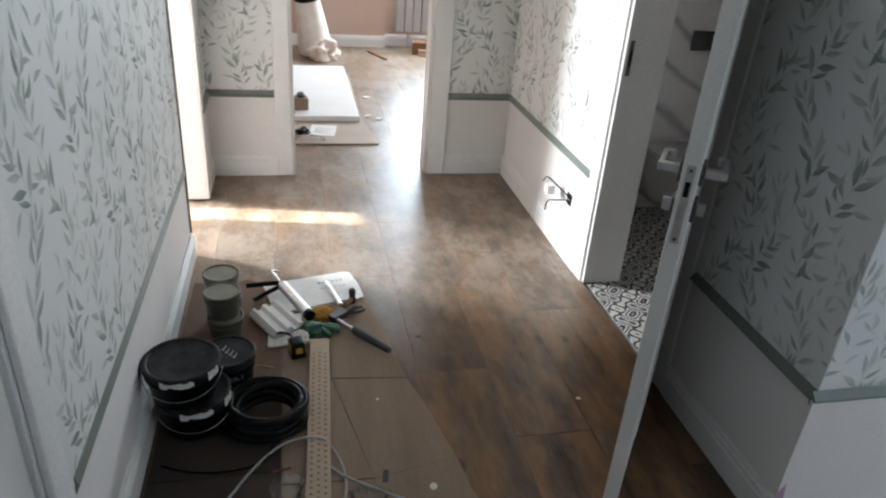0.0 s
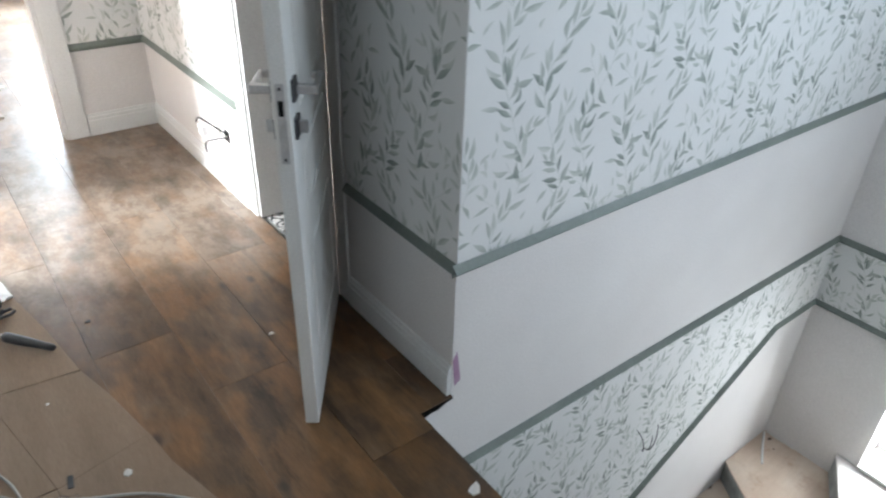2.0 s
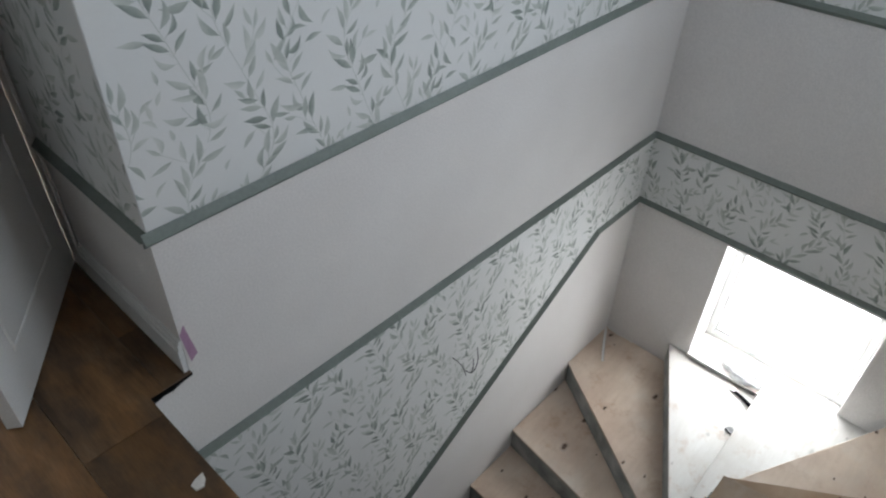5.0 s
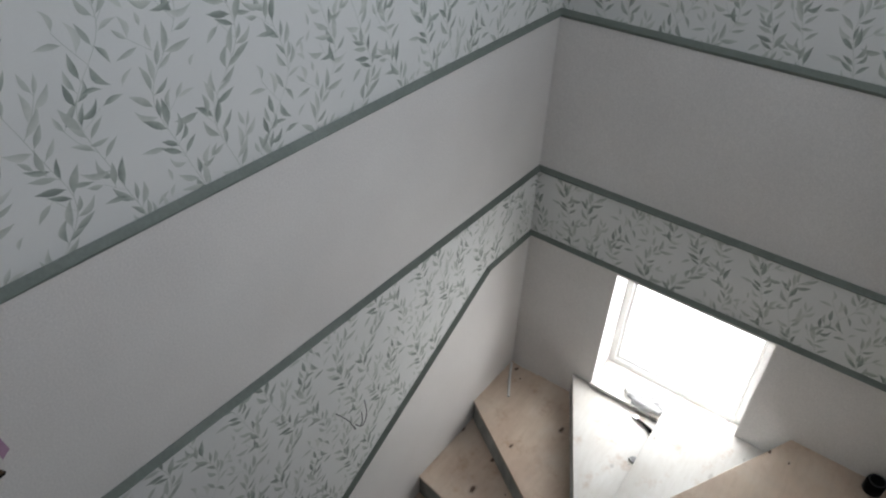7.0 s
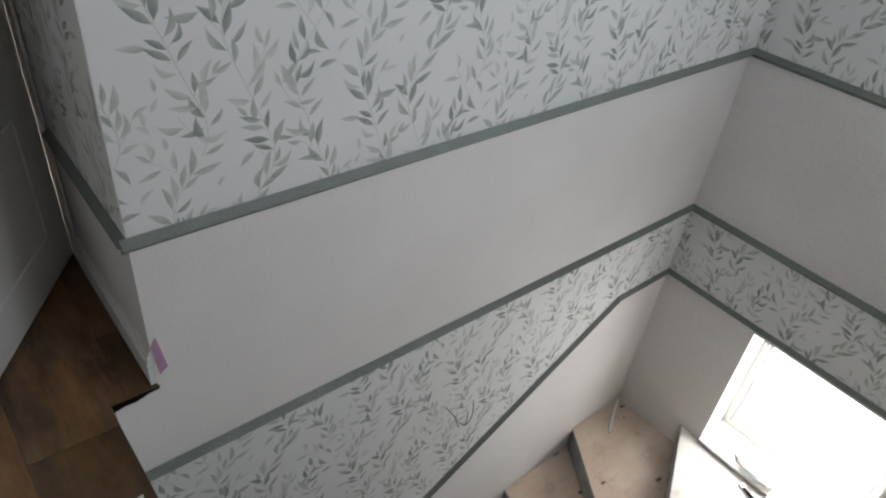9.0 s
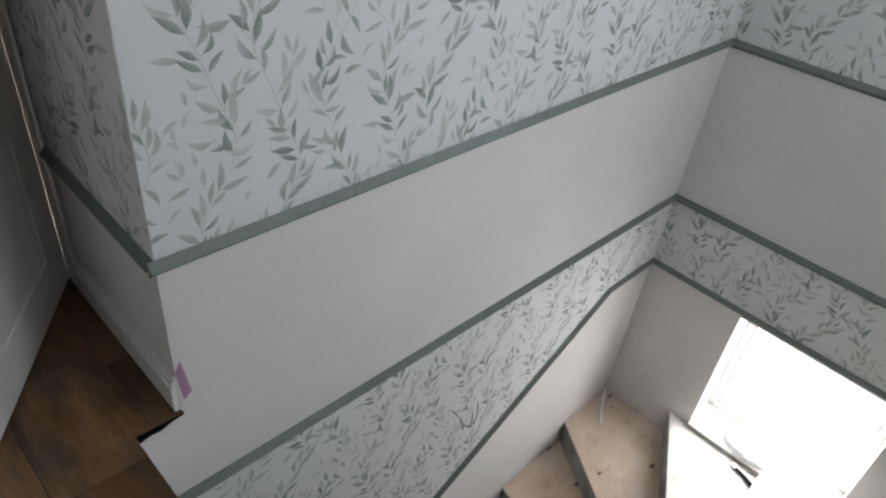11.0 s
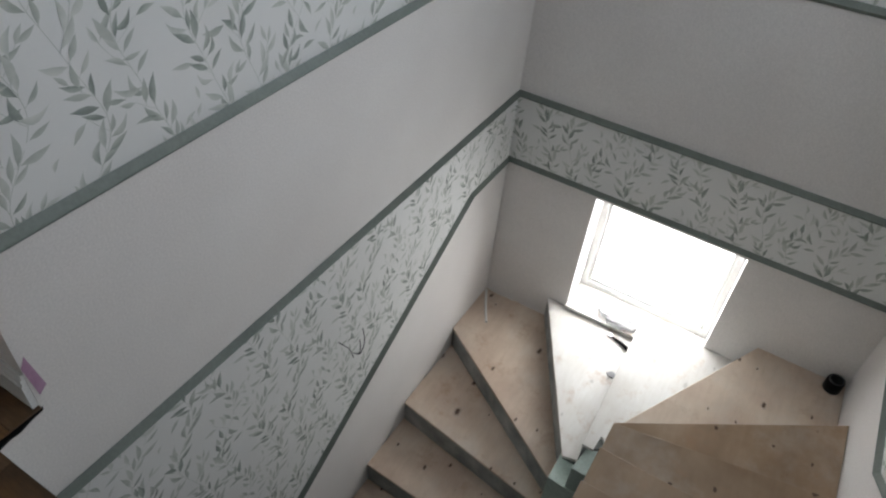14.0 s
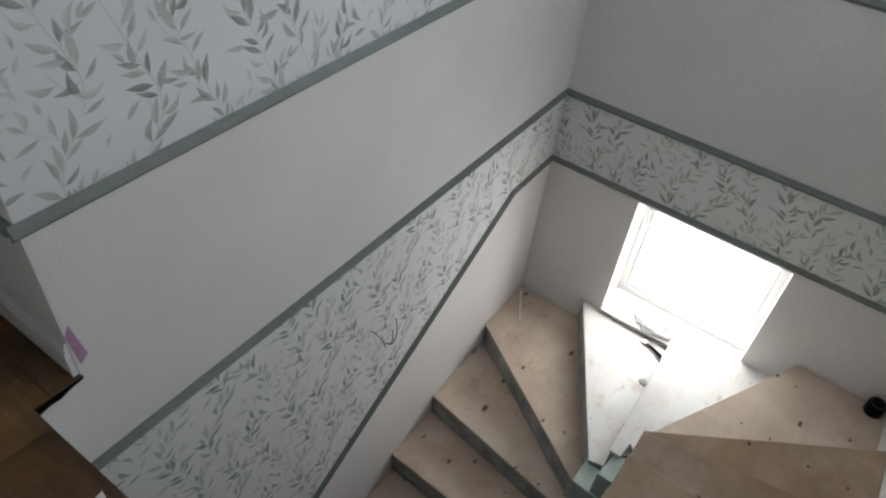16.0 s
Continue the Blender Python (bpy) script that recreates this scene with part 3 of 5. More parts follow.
# ---- wallpaper print ----
def vine_tile(seed):
    """Leaves of one repeat of the paper: (u, v, angle, length, width, bend, tone), and its stems. Three rising vines with side sprigs."""
    rnd = random.Random(seed)
    leaves, stems, taken = [], [], []
    w, h = 0.53, 0.56

    def place(u, v, a, length, width, bend, tone, gap=0.0120):
        spots = [((u + math.sin(a) * length * f) % w, (v + math.cos(a) * length * f) % h) for f in (0.4, 0.7, 1.0)]
        for p in spots:
            for q in taken:
                du, dv = abs(p[0] - q[0]), abs(p[1] - q[1])
                if min(du, w - du) ** 2 + min(dv, h - dv) ** 2 < gap * gap:
                    return False
        taken.extend(spots)
        leaves.append((u, v, a, length, width, bend, tone))
        return True

    def leaf(u, v, lean, side, tone, big=1.0):
        for attempt in range(9):
            length = rnd.uniform(0.054, 0.080) * big
            droop = rnd.random() < 0.10
            a = lean + side * (rnd.uniform(1.7, 2.3) if droop else rnd.uniform(0.30, 1.12))
            stalk = rnd.uniform(0.002, 0.009)
            pu, pv = u + math.sin(a) * stalk, v + math.cos(a) * stalk
            if place(pu, pv, a, length, length * rnd.uniform(0.215, 0.29), side * rnd.uniform(-0.10, 0.22) * length, min(0.95, max(0.05, tone + rnd.uniform(-0.24, 0.24)))):
                stems.append((u, v, pu, pv))
                return True
        return False

    def sprig(u, v, lean, count, side, tone, step=0.034, big=1.0):
        """A side shoot: alternate leaves along a curving stem, ending in a tuft of two or three."""
        turn = -side * rnd.uniform(0.04, 0.16)
        for n in range(count):
            pu, pv = u + math.sin(lean) * step, v + math.cos(lean) * step
            stems.append((u, v, pu, pv))
            u, v, lean = pu, pv, lean + turn
            side = -side
            leaf(u, v, lean, side, tone, big)
        for s in (0.0, 0.55 * side):
            place(u, v, lean + s, rnd.uniform(0.040, 0.056) * big, rnd.uniform(0.011, 0.015) * big, rnd.uniform(-0.1, 0.1) * 0.05, tone, 0.009)

    vines = ((0.110, 0.050, 0.4), (0.275, 0.052, 1.6), (0.445, 0.048, 3.3))
    for u0, swing, phase in vines:
        at = lambda v: u0 + swing * math.sin(2 * math.pi * v / h + phase) + 0.010 * math.sin(4 * math.pi * v / h + 2 * phase)
        v, side, tone = rnd.uniform(0.0, 0.02), rnd.choice((-1, 1)), rnd.uniform(0.42, 0.58)
        while v < h - 0.012:
            step = rnd.uniform(0.025, 0.035)
            lean = math.atan2(at(v + 0.01) - at(v - 0.01), 0.02)
            for k in range(3):
                a, b = v + step * k / 3, v + step * (k + 1) / 3
                stems.append((at(a), a, at(b), b))
            leaf(at(v), v, lean, side, tone + 0.16 * math.sin(4 * math.pi * v / h + phase))
            if rnd.random() < 0.5:
                leaf(at(v), v + 0.006, lean, -side, tone - 0.05)
            side = -side
            v += step
        for n in range(5):
            v = (n + rnd.uniform(0.1, 0.7)) * h / 5
            side = 1 if n % 2 else -1
            sprig(at(v), v, side * rnd.uniform(0.6, 1.0), rnd.choice((2, 3, 3)), side, rnd.uniform(0.15, 0.5), 0.034, 0.95)
    for n in range(150):      # pale shoots behind the vines
        u, v = rnd.uniform(0, w), rnd.uniform(0, h)
        place(u, v, rnd.uniform(-0.9, 0.9), rnd.uniform(0.034, 0.052), rnd.uniform(0.009, 0.013), rnd.uniform(-0.006, 0.006), rnd.uniform(0.0, 0.22), 0.021)
    return w, h, leaves, stems


TILE = vine_tile(11)


def inside(p, poly, margin):
    """Whether p lies in a convex anticlockwise polygon, by a margin."""
    for a, b in zip(poly, poly[1:] + poly[:1]):
        ex, ey = b[0] - a[0], b[1] - a[1]
        if (ex * (p[1] - a[1]) - ey * (p[0] - a[0])) / math.hypot(ex, ey) < margin:
            return False
    return True


def papered(wall, origin, way, normal, zones, size=1.0, shift=(0.0, 0.0)):
    """Wallpaper on a wall: a thin sheet for each convex zone in (u, v), and the printed vines on it."""
    o, uu, nn = Vector(origin), Vector(way), Vector(normal)
    at = lambda u, v, d: o + u * uu + v * UP + d * nn
    flip = uu.cross(UP).dot(nn) < 0
    sheet, prints = bmesh.new(), bmesh.new()
    w, h, leaves, stems = TILE
    w, h = w * size, h * size
    rnd = random.Random(5)
    for poly in zones:
        ink = bmesh.new()
        layer = ink.loops.layers.float_color.new("wash")
        lo = [sheet.verts.new(at(u, v, 0.0002)) for u, v in poly]
        hi = [sheet.verts.new(at(u, v, 0.0016)) for u, v in poly]
        sheet.faces.new(hi)
        for i in range(len(poly)):
            sheet.faces.new((lo[i], lo[(i + 1) % len(poly)], hi[(i + 1) % len(poly)], hi[i]))
        us, vs = [p[0] for p in poly], [p[1] for p in poly]
        for i in range(int((min(us) - shift[0]) // w) - 1, int((max(us) - shift[0]) // w) + 2):
            for j in range(int((min(vs) - shift[1]) // h) - 2, int((max(vs) - shift[1]) // h) + 2):
                bu, bv = shift[0] + i * w, shift[1] + j * h + (h / 2 if i % 2 else 0.0)
                for lu, lv, a, length, width, bend, tone in leaves:
                    u, v, length, width, bend = bu + lu * size, bv + lv * size, length * size, width * size, bend * size
                    du, dv = math.sin(a), math.cos(a)
                    pu, pv = dv, -du
                    tip = (u + du * length, v + dv * length)
                    if not (inside((u, v), poly, -0.02) or inside(tip, poly, -0.02)):
                        continue
                    deep = 0.0019 + rnd.random() * 0.0004
                    dim, grad = rnd.choice((-1, 1)) * rnd.uniform(0.04, 0.20), rnd.uniform(-0.45, 0.25)
                    dot = lambda x, y, t: (ink.verts.new(at(x, y, deep)), min(1.0, max(0.0, t)))
                    rows = [[dot(u, v, tone - 0.5 * grad)]]
                    for f, k in ((0.10, 0.24), (0.24, 0.74), (0.40, 1.0), (0.58, 0.90), (0.74, 0.58), (0.88, 0.24)):
                        c = bend * (math.sin(math.pi * f) - 0.55 * f * f)
                        x, y, t = u + du * length * f + pu * c, v + dv * length * f + pv * c, tone + grad * (f - 0.5)
                        rows.append([dot(x + pu * width * k / 2, y + pv * width * k / 2, t + dim), dot(x, y, t), dot(x - pu * width * k / 2, y - pv * width * k / 2, t - dim)])
                    rows.append([dot(tip[0] - pu * 0.55 * bend, tip[1] - pv * 0.55 * bend, tone + 0.6 * grad)])
                    for p, q in zip(rows, rows[1:]):
                        if len(p) == 1:
                            quads = ((p[0], q[0], q[1]), (p[0], q[1], q[2]))
                        elif len(q) == 1:
                            quads = ((p[0], q[0], p[1]), (p[1], q[0], p[2]))
                        else:
                            quads = ((p[0], q[0], q[1], p[1]), (p[1], q[1], q[2], p[2]))
                        for quad in quads:
                            face = ink.faces.new([d[0] for d in quad])
                            for loop, d in zip(face.loops, quad):
                                loop[layer] = (d[1], d[1], d[1], 1.0)
                for x0, y0, x1, y1 in stems:
                    q = ((bu + x0 * size, bv + y0 * size), (bu + x1 * size, bv + y1 * size))
                    if all(inside(p, poly, 0.002) for p in q):
                        t = 0.0010 * size
                        vv = [ink.verts.new(at(x, y, 0.0018)) for x, y in ((q[0][0] - t, q[0][1]), (q[0][0] + t, q[0][1]), (q[1][0] + t, q[1][1]), (q[1][0] - t, q[1][1]))]
                        face = ink.faces.new(vv)
                        for loop in face.loops:
                            loop[layer] = (0.28, 0.28, 0.28, 1.0)
        # trim the print at the edges of the sheet
        for a, b in zip(poly, poly[1:] + poly[:1]):
            pa, pb = at(*a, 0), at(*b, 0)
            mid = sum((at(*p, 0) for p in poly), Vector()) / len(poly)
            out = (pb - pa).cross(nn).normalized()
            out = out if out.dot(pa - mid) > 0 else -out
            bmesh.ops.bisect_plane(ink, geom=ink.verts[:] + ink.edges[:] + ink.faces[:], plane_co=pa - out * 0.001, plane_no=out, clear_outer=True)
        for f in ink.faces:
            f.normal_update()
            if f.normal.dot(nn) < 0:
                f.normal_flip()
        held = bpy.data.meshes.new("print")
        ink.to_mesh(held)
        ink.free()
        prints.from_mesh(held)
        bpy.data.meshes.remove(held)
    bmesh.ops.recalc_face_normals(sheet, faces=sheet.faces[:])
    s = part("wallpaper", sheet, PAPER, wall, "off-white wallpaper with trailing grey-green leaves")
    part("leaf_print", prints, LEAF, s, "grey-green watercolour leaf vines", "stuff")


R1, R2, R3 = 0.492, -0.365, -0.80     # heights of the three rails
papered(wall_stair_north, (0, 0, 0), (1, 0, 0), (0, -1, 0),
        [[(0.0, R1), (XE, R1), (XE, ZC), (0.0, ZC)]], 1.0, (0.06, 0.10))
papered(wall_stair_north, (0, 0, 0), (1, 0, 0), (0, -1, 0),
        [[(-0.12, -2.31), (2.335, R3), (2.335, R2), (-0.12, R2)], [(2.335, R3), (XE, R3), (XE, R2), (2.335, R2)]], 1.0, (0.06, 0.10))
papered(wall_stair_east, (XE, 0, 0), (0, -1, 0), (-1, 0, 0),
        [[(0.0, R1), (2.155, R1), (2.155, 1.295), (0.0, 1.295)], [(0.0, 1.295), (1.22, 1.295), (1.22, ZC), (0.0, ZC)]], 1.0, (0.11, 0.3))
papered(wall_stair_east, (XE, 0, 0), (0, -1, 0), (-1, 0, 0), [[(0.0, R3), (2.155, R3), (2.155, R2), (0.0, R2)]], 1.0, (0.11, 0.3))
papered(wall_stair_south, (XE, YS, 0), (-1, 0, 0), (0, 1, 0), [[(0.0, R3), (1.03, R3), (1.03, R2), (0.0, R2)]], 1.0, (0.2, 0.1))
papered(wall_hall_right, (0, 0, 0), (0, 1, 0), (-1, 0, 0),
        [[(0.0, R1), (0.61, R1), (0.61, ZC), (0.0, ZC)], [(1.52, R1), (YF, R1), (YF, ZC), (1.52, ZC)]], 1.0, (0.04, 0.12))
papered(wall_hall_end, (XL, YF, 0), (1, 0, 0), (0, -1, 0),
        [[(0.0, R1), (0.372, R1), (0.372, ZC), (0.0, ZC)], [(1.395, R1), (1.78, R1), (1.78, ZC), (1.395, ZC)]], 1.0, (0.1, 0.3))
RL = 0.415
papered(wall_hall_left, (XL, 0, 0), (0, 1, 0), (1, 0, 0),
        [[(-0.04, RL), (LO0 - 0.012, RL), (LO0 - 0.012, ZC), (-0.04, ZC)], [(LO1 + 0.01, R1), (YF, R1), (YF, ZC), (LO1 + 0.01, ZC)]], 1.0, (0.3, 0.2))


# ---- rails, baseboards, casings ----
def rail(wall, a, b, normal, height=0.042, depth=0.024):
    """A moulded rail along a wall from a to b: a flat band over a thinner lip."""
    a, b, n = Vector(a), Vector(b), Vector(normal)
    way = (b - a).normalized()
    up = n.cross(way)
    up = up if up.z > 0 else -up
    bm = bmesh.new()
    h = height
    section = ((0.0, h / 2), (depth * 0.12, h / 2), (depth * 0.85, h * 0.04), (depth, -h * 0.02), (depth * 0.96, -h * 0.07), (depth * 0.30, -h * 0.09), (depth * 0.24, -h * 0.44), (depth * 0.14, -h / 2), (0.0, -h / 2))
    ends = [[bm.verts.new(p + up * z + n * d) for d, z in section] for p in (a, b)]
    k = len(section)
    for i in range(k):
        bm.faces.new((ends[0][i], ends[0][(i + 1) % k], ends[1][(i + 1) % k], ends[1][i]))
    bm.faces.new(ends[0])
    bm.faces.new(ends[1][::-1])
    bmesh.ops.recalc_face_normals(bm, faces=bm.faces[:])
    return part("chair_rail", bm, RAIL, wall, "sage green painted rail moulding")


rail(wall_stair_north, (-0.017, 0, R1 - 0.008), (XE, 0, R1), (0, -1, 0))
rail(wall_stair_north, (-0.12, 0, R2), (XE, 0, R2), (0, -1, 0))
rail(wall_stair_north, (-0.12, 0, -2.31), (2.335, 0, R3 - 0.003), (0, -1, 0), 0.036)
rail(wall_stair_north, (2.330, 0, R3), (XE, 0, R3), (0, -1, 0), 0.036)
rail(wall_stair_east, (XE, 0, R1), (XE, YS, R1 + 0.028), (-1, 0, 0))
rail(wall_stair_east, (XE, 0, R2), (XE, YS, R2 + 0.010), (-1, 0, 0))
rail(wall_stair_east, (XE, 0, R3), (XE, YS, R3), (-1, 0, 0), 0.04)
rail(wall_stair_south, (XE, YS, R2), (1.76, YS, R2), (0, 1, 0))
rail(wall_stair_south, (XE, YS, R3), (1.76, YS, R3), (0, 1, 0), 0.04)
rail(wall_stair_south, (1.762, YS, R3), (0.3, YS, R3 + 0.88), (0, 1, 0), 0.036)
rail(wall_stair_south, (1.762, YS, R2), (0.3, YS, R2 + 0.88), (0, 1, 0), 0.036)
rail(wall_hall_right, (0, -0.001, R1 - 0.008), (0, 0.61, R1), (-1, 0, 0))
rail(wall_hall_right, (0, 1.52, R1), (0, YF, R1), (-1, 0, 0))
rail(wall_hall_end, (XL, YF, R1), (FD0 - 0.09, YF, R1), (0, -1, 0))
rail(wall_hall_end, (FD1 + 0.106, YF, R1), (0, YF, R1), (0, -1, 0))
rail(wall_hall_left, (XL, 0.0, RL), (XL, LO0 - 0.012, RL), (1, 0, 0), 0.050, 0.010)
rail(wall_hall_left, (XL, LO1 + 0.02, R1 - 0.02), (XL, YF, R1), (1, 0, 0))
part("corner_trim", boxes((XL, XL + 0.008, LO0 - 0.014, LO0, 0.12, ZC)), RAIL, wall_hall_left, "narrow sage green corner trim")


def baseboard(a, b, normal, height=0.122, depth=0.016):
    a, b, n = Vector(a), Vector(b), Vector(normal)
    bm = bmesh.new()
    section = ((0, 0), (depth, 0), (depth, height * 0.70), (depth * 0.78, height * 0.73), (depth * 0.78, height * 0.86), (depth * 0.5, height * 0.90), (depth * 0.42, height), (0, height))
    ends = [[bm.verts.new(p + UP * z + n * d) for d, z in section] for p in (a, b)]
    k = len(section)
    for i in range(k):
        bm.faces.new((ends[0][i], ends[0][(i + 1) % k], ends[1][(i + 1) % k], ends[1][i]))
    bm.faces.new(ends[0])
    bm.faces.new(ends[1][::-1])
    bmesh.ops.recalc_face_normals(bm, faces=bm.faces[:])
    return setting("baseboard", bm, WHITE, "white stepped baseboard moulding", "baseboard")


baseboard((0, 0.002, 0), (0, 0.61, 0), (-1, 0, 0))
baseboard((0, 1.52, 0), (0, YF, 0), (-1, 0, 0))
baseboard((XL, YF, 0), (FD0 - 0.088, YF, 0), (0, -1, 0))
baseboard((FD1 + 0.108, YF, 0), (-0.016, YF, 0), (0, -1, 0))
baseboard((XL, -0.045, 0), (XL, LO0, 0), (1, 0, 0))
baseboard((XL, LO1 + 0.02, 0), (XL, YF - 0.016, 0), (1, 0, 0))
baseboard((-2.05, YB, 0), (NI0, YB, 0), (0, -1, 0))
baseboard((NI0, YB + 0.12, 0), (NI1, YB + 0.12, 0), (0, -1, 0))


def door_frame(name, label, jambs, casings):
    root = tagged(new(name), label, "door frame", "", "structure")
    for b in jambs:
        part("jamb", soft_box(*b, r=0.002, segments=1), WHITE, root)
    for b in casings:
        part("casing", soft_box(*b, r=0.003, segments=1), WHITE, root)
    return root


frame_bath = door_frame("door_frame_1", "white enamel door frame with flat casing",
    [(-0.002, 0.182, BATH1 - 0.022, BATH1 + 0.001, 0, HEAD), (-0.002, 0.182, BATH0 - 0.001, BATH0 + 0.022, 0, HEAD), (-0.002, 0.182, BATH0 + 0.023, BATH1 - 0.023, HEAD - 0.02, HEAD + 0.001)],
    [(-0.014, -0.0025, BATH1 - 0.004, BATH1 + 0.082, 0, HEAD + 0.08), (-0.014, -0.0025, BATH0 - 0.078, BATH0 + 0.004, 0, HEAD + 0.08), (-0.014, -0.0025, BATH0 + 0.005, BATH1 - 0.005, HEAD - 0.004, HEAD + 0.08)])
part("strike_plate", soft_box(0.012, 0.030, BATH1 - 0.0255, BATH1 - 0.0225, 0.97, 1.11, 0.001, 1), DARK_STEEL, frame_bath, "steel strike plate")
part("latch_hole", soft_box(0.016, 0.028, BATH1 - 0.0262, BATH1 - 0.0254, 1.01, 1.07, 0.0005, 1), BLACK, frame_bath, "dark latch slot")
frame_far = door_frame("door_frame_2", "white enamel frame of the open far doorway",
    [(FD0 - 0.001, FD0 + 0.02, YF - 0.002, YF + 0.122, 0, HEAD), (FD1 - 0.02, FD1 + 0.001, YF - 0.002, YF + 0.122, 0, HEAD), (FD0 + 0.021, FD1 - 0.021, YF - 0.002, YF + 0.122, HEAD - 0.02, HEAD + 0.001)],
    [(FD0 - 0.085, FD0 + 0.004, YF - 0.016, YF - 0.0025, 0, HEAD + 0.09), (FD1 - 0.004, FD1 + 0.105, YF - 0.016, YF - 0.0025, 0, HEAD + 0.09), (FD0 + 0.005, FD1 - 0.005, YF - 0.016, YF - 0.0025, HEAD - 0.004, HEAD + 0.09)])
part("strike_plate", soft_box(FD0 + 0.0205, FD0 + 0.023, YF + 0.03, YF + 0.055, 0.30, 0.46, 0.001, 1), STEEL, frame_far, "steel strike plate")
door_frame("door_frame_3", "white enamel frame of the side room doorway",
    [(XL - 0.132, XL + 0.002, LO1 - 0.02, LO1 + 0.001, 0, 2.05), (XL - 0.132, XL + 0.002, LO0 - 0.001, LO0 + 0.012, 0, 2.05), (XL - 0.132, XL + 0.002, LO0 + 0.013, LO1 - 0.021, 2.03, 2.051)],
    [(XL + 0.0025, XL + 0.016, LO1 - 0.022, LO1 + 0.055, 0, 2.12)])
door_frame("door_frame_4", "white enamel casing of a closed door on the landing",
    [(XL - 0.132, XL + 0.002, ND1 - 0.02, ND1 + 0.001, 0, HEAD), (XL - 0.132, XL + 0.002, ND0 - 0.001, ND0 + 0.02, 0, HEAD)],
    [(XL + 0.0025, XL + 0.018, ND1 - 0.01, ND1 + 0.075, 0, HEAD + 0.08), (XL + 0.0025, XL + 0.018, ND0 - 0.075, ND0 + 0.01, 0, HEAD + 0.08)])
closed_door = tagged(new("door_2"), "closed white landing door", "door", "", "structure")
part("door_leaf", soft_box(XL - 0.05, XL - 0.01, ND0 + 0.022, ND1 - 0.022, 0.008, HEAD - 0.004, 0.003, 1), DOOR, closed_door)

# the bathroom door, swung out into the hallway; local x runs from the hinge to the free edge
LEAF_W, LEAF_T = 0.69, 0.04
door_1 = tagged(new("door_1"), "white panelled bathroom door standing open", "door", "", "structure")
door_1.matrix_basis = pose(-0.026, 0.706, 0.008, 0, 0, math.degrees(math.atan2(-0.560, -0.396)))
part("door_leaf", soft_box(0.0105, LEAF_W, -LEAF_T / 2, LEAF_T / 2, 0.0, 2.0, 0.003, 2), DOOR, door_1)
for side in (-1, 1):
    y0, y1 = sorted((side * (LEAF_T / 2 - 0.001), side * (LEAF_T / 2 + 0.0045)))
    for z0, z1 in ((0.16, 0.55), (0.68, 0.84), (0.97, 1.86)):
        bm = bmesh.new()
        for x in (0.135, 0.555):
            box(bm, x - 0.006, x + 0.006, y0, y1, z0 - 0.006, z1 + 0.006)
        for z in (z0, z1):
            box(bm, 0.141, 0.549, y0, y1, z - 0.006, z + 0.006)
        bmesh.ops.bevel(bm, geom=[e for e in bm.edges if all(abs(v.co.y) > LEAF_T / 2 for v in e.verts)], offset=0.003, segments=1, affect="EDGES")
        part("panel_moulding", bm, DOOR, door_1, "raised panel line")
plate = part("lock_faceplate", soft_box(LEAF_W - 0.0005, LEAF_W + 0.002, -0.010, 0.010, 0.865, 1.062, 0.0008, 1), STEEL, door_1, "brushed steel lock faceplate")
part("latch", soft_box(LEAF_W + 0.0015, LEAF_W + 0.003, -0.006, 0.006, 0.985, 1.022, 0.0005, 1), BLACK, plate, "black magnetic latch")
for z in (0.876, 1.05):
    part("screw", soft_box(LEAF_W + 0.001, LEAF_W + 0.0028, -0.004, 0.004, z - 0.004, z + 0.004, 0.001, 1), DARK_STEEL, plate)
for side in (-1, 1):
    f = lambda a, b: sorted((side * a, side * b))
    h = part("door_handle", soft_box(LEAF_W - 0.085, LEAF_W - 0.033, *f(LEAF_T / 2, LEAF_T / 2 + 0.009), 1.005, 1.057, 0.003), DARK_STEEL, door_1, "satin steel lever handle on a dark square rose")
    part("neck", soft_box(LEAF_W - 0.070, LEAF_W - 0.048, *f(LEAF_T / 2 + 0.0085, LEAF_T / 2 + 0.060), 1.020, 1.042, 0.004), STEEL, h)
    lever = soft_box(LEAF_W - 0.175, LEAF_W - 0.0705, *f(LEAF_T / 2 + 0.046, LEAF_T / 2 + 0.060), 1.022, 1.040, 0.004)
    part("lever", lever, STEEL, h)
    part("lever_tip", soft_box(LEAF_W - 0.178, LEAF_W - 0.158, *f(LEAF_T / 2 + 0.030, LEAF_T / 2 + 0.0455), 1.022, 1.040, 0.004), STEEL, h)
    t = part("thumb_turn", soft_box(LEAF_W - 0.085, LEAF_W - 0.033, *f(LEAF_T / 2, LEAF_T / 2 + 0.009), 0.912, 0.964, 0.003), DARK_STEEL, door_1, "dark steel square thumb turn")
    part("knob", soft_box(LEAF_W - 0.064, LEAF_W - 0.054, *f(LEAF_T / 2 + 0.009, LEAF_T / 2 + 0.03), 0.922, 0.954, 0.003), STEEL, t)
for z in (0.25, 1.0, 1.75):
    bm = bmesh.new()
    tube(bm, [(-0.006, LEAF_T / 2 + 0.002, z - 0.05), (-0.006, LEAF_T / 2 + 0.002, z + 0.05)], 0.007, 10)
    part("hinge", bm, DARK_STEEL, door_1, "dark steel barrel hinge")

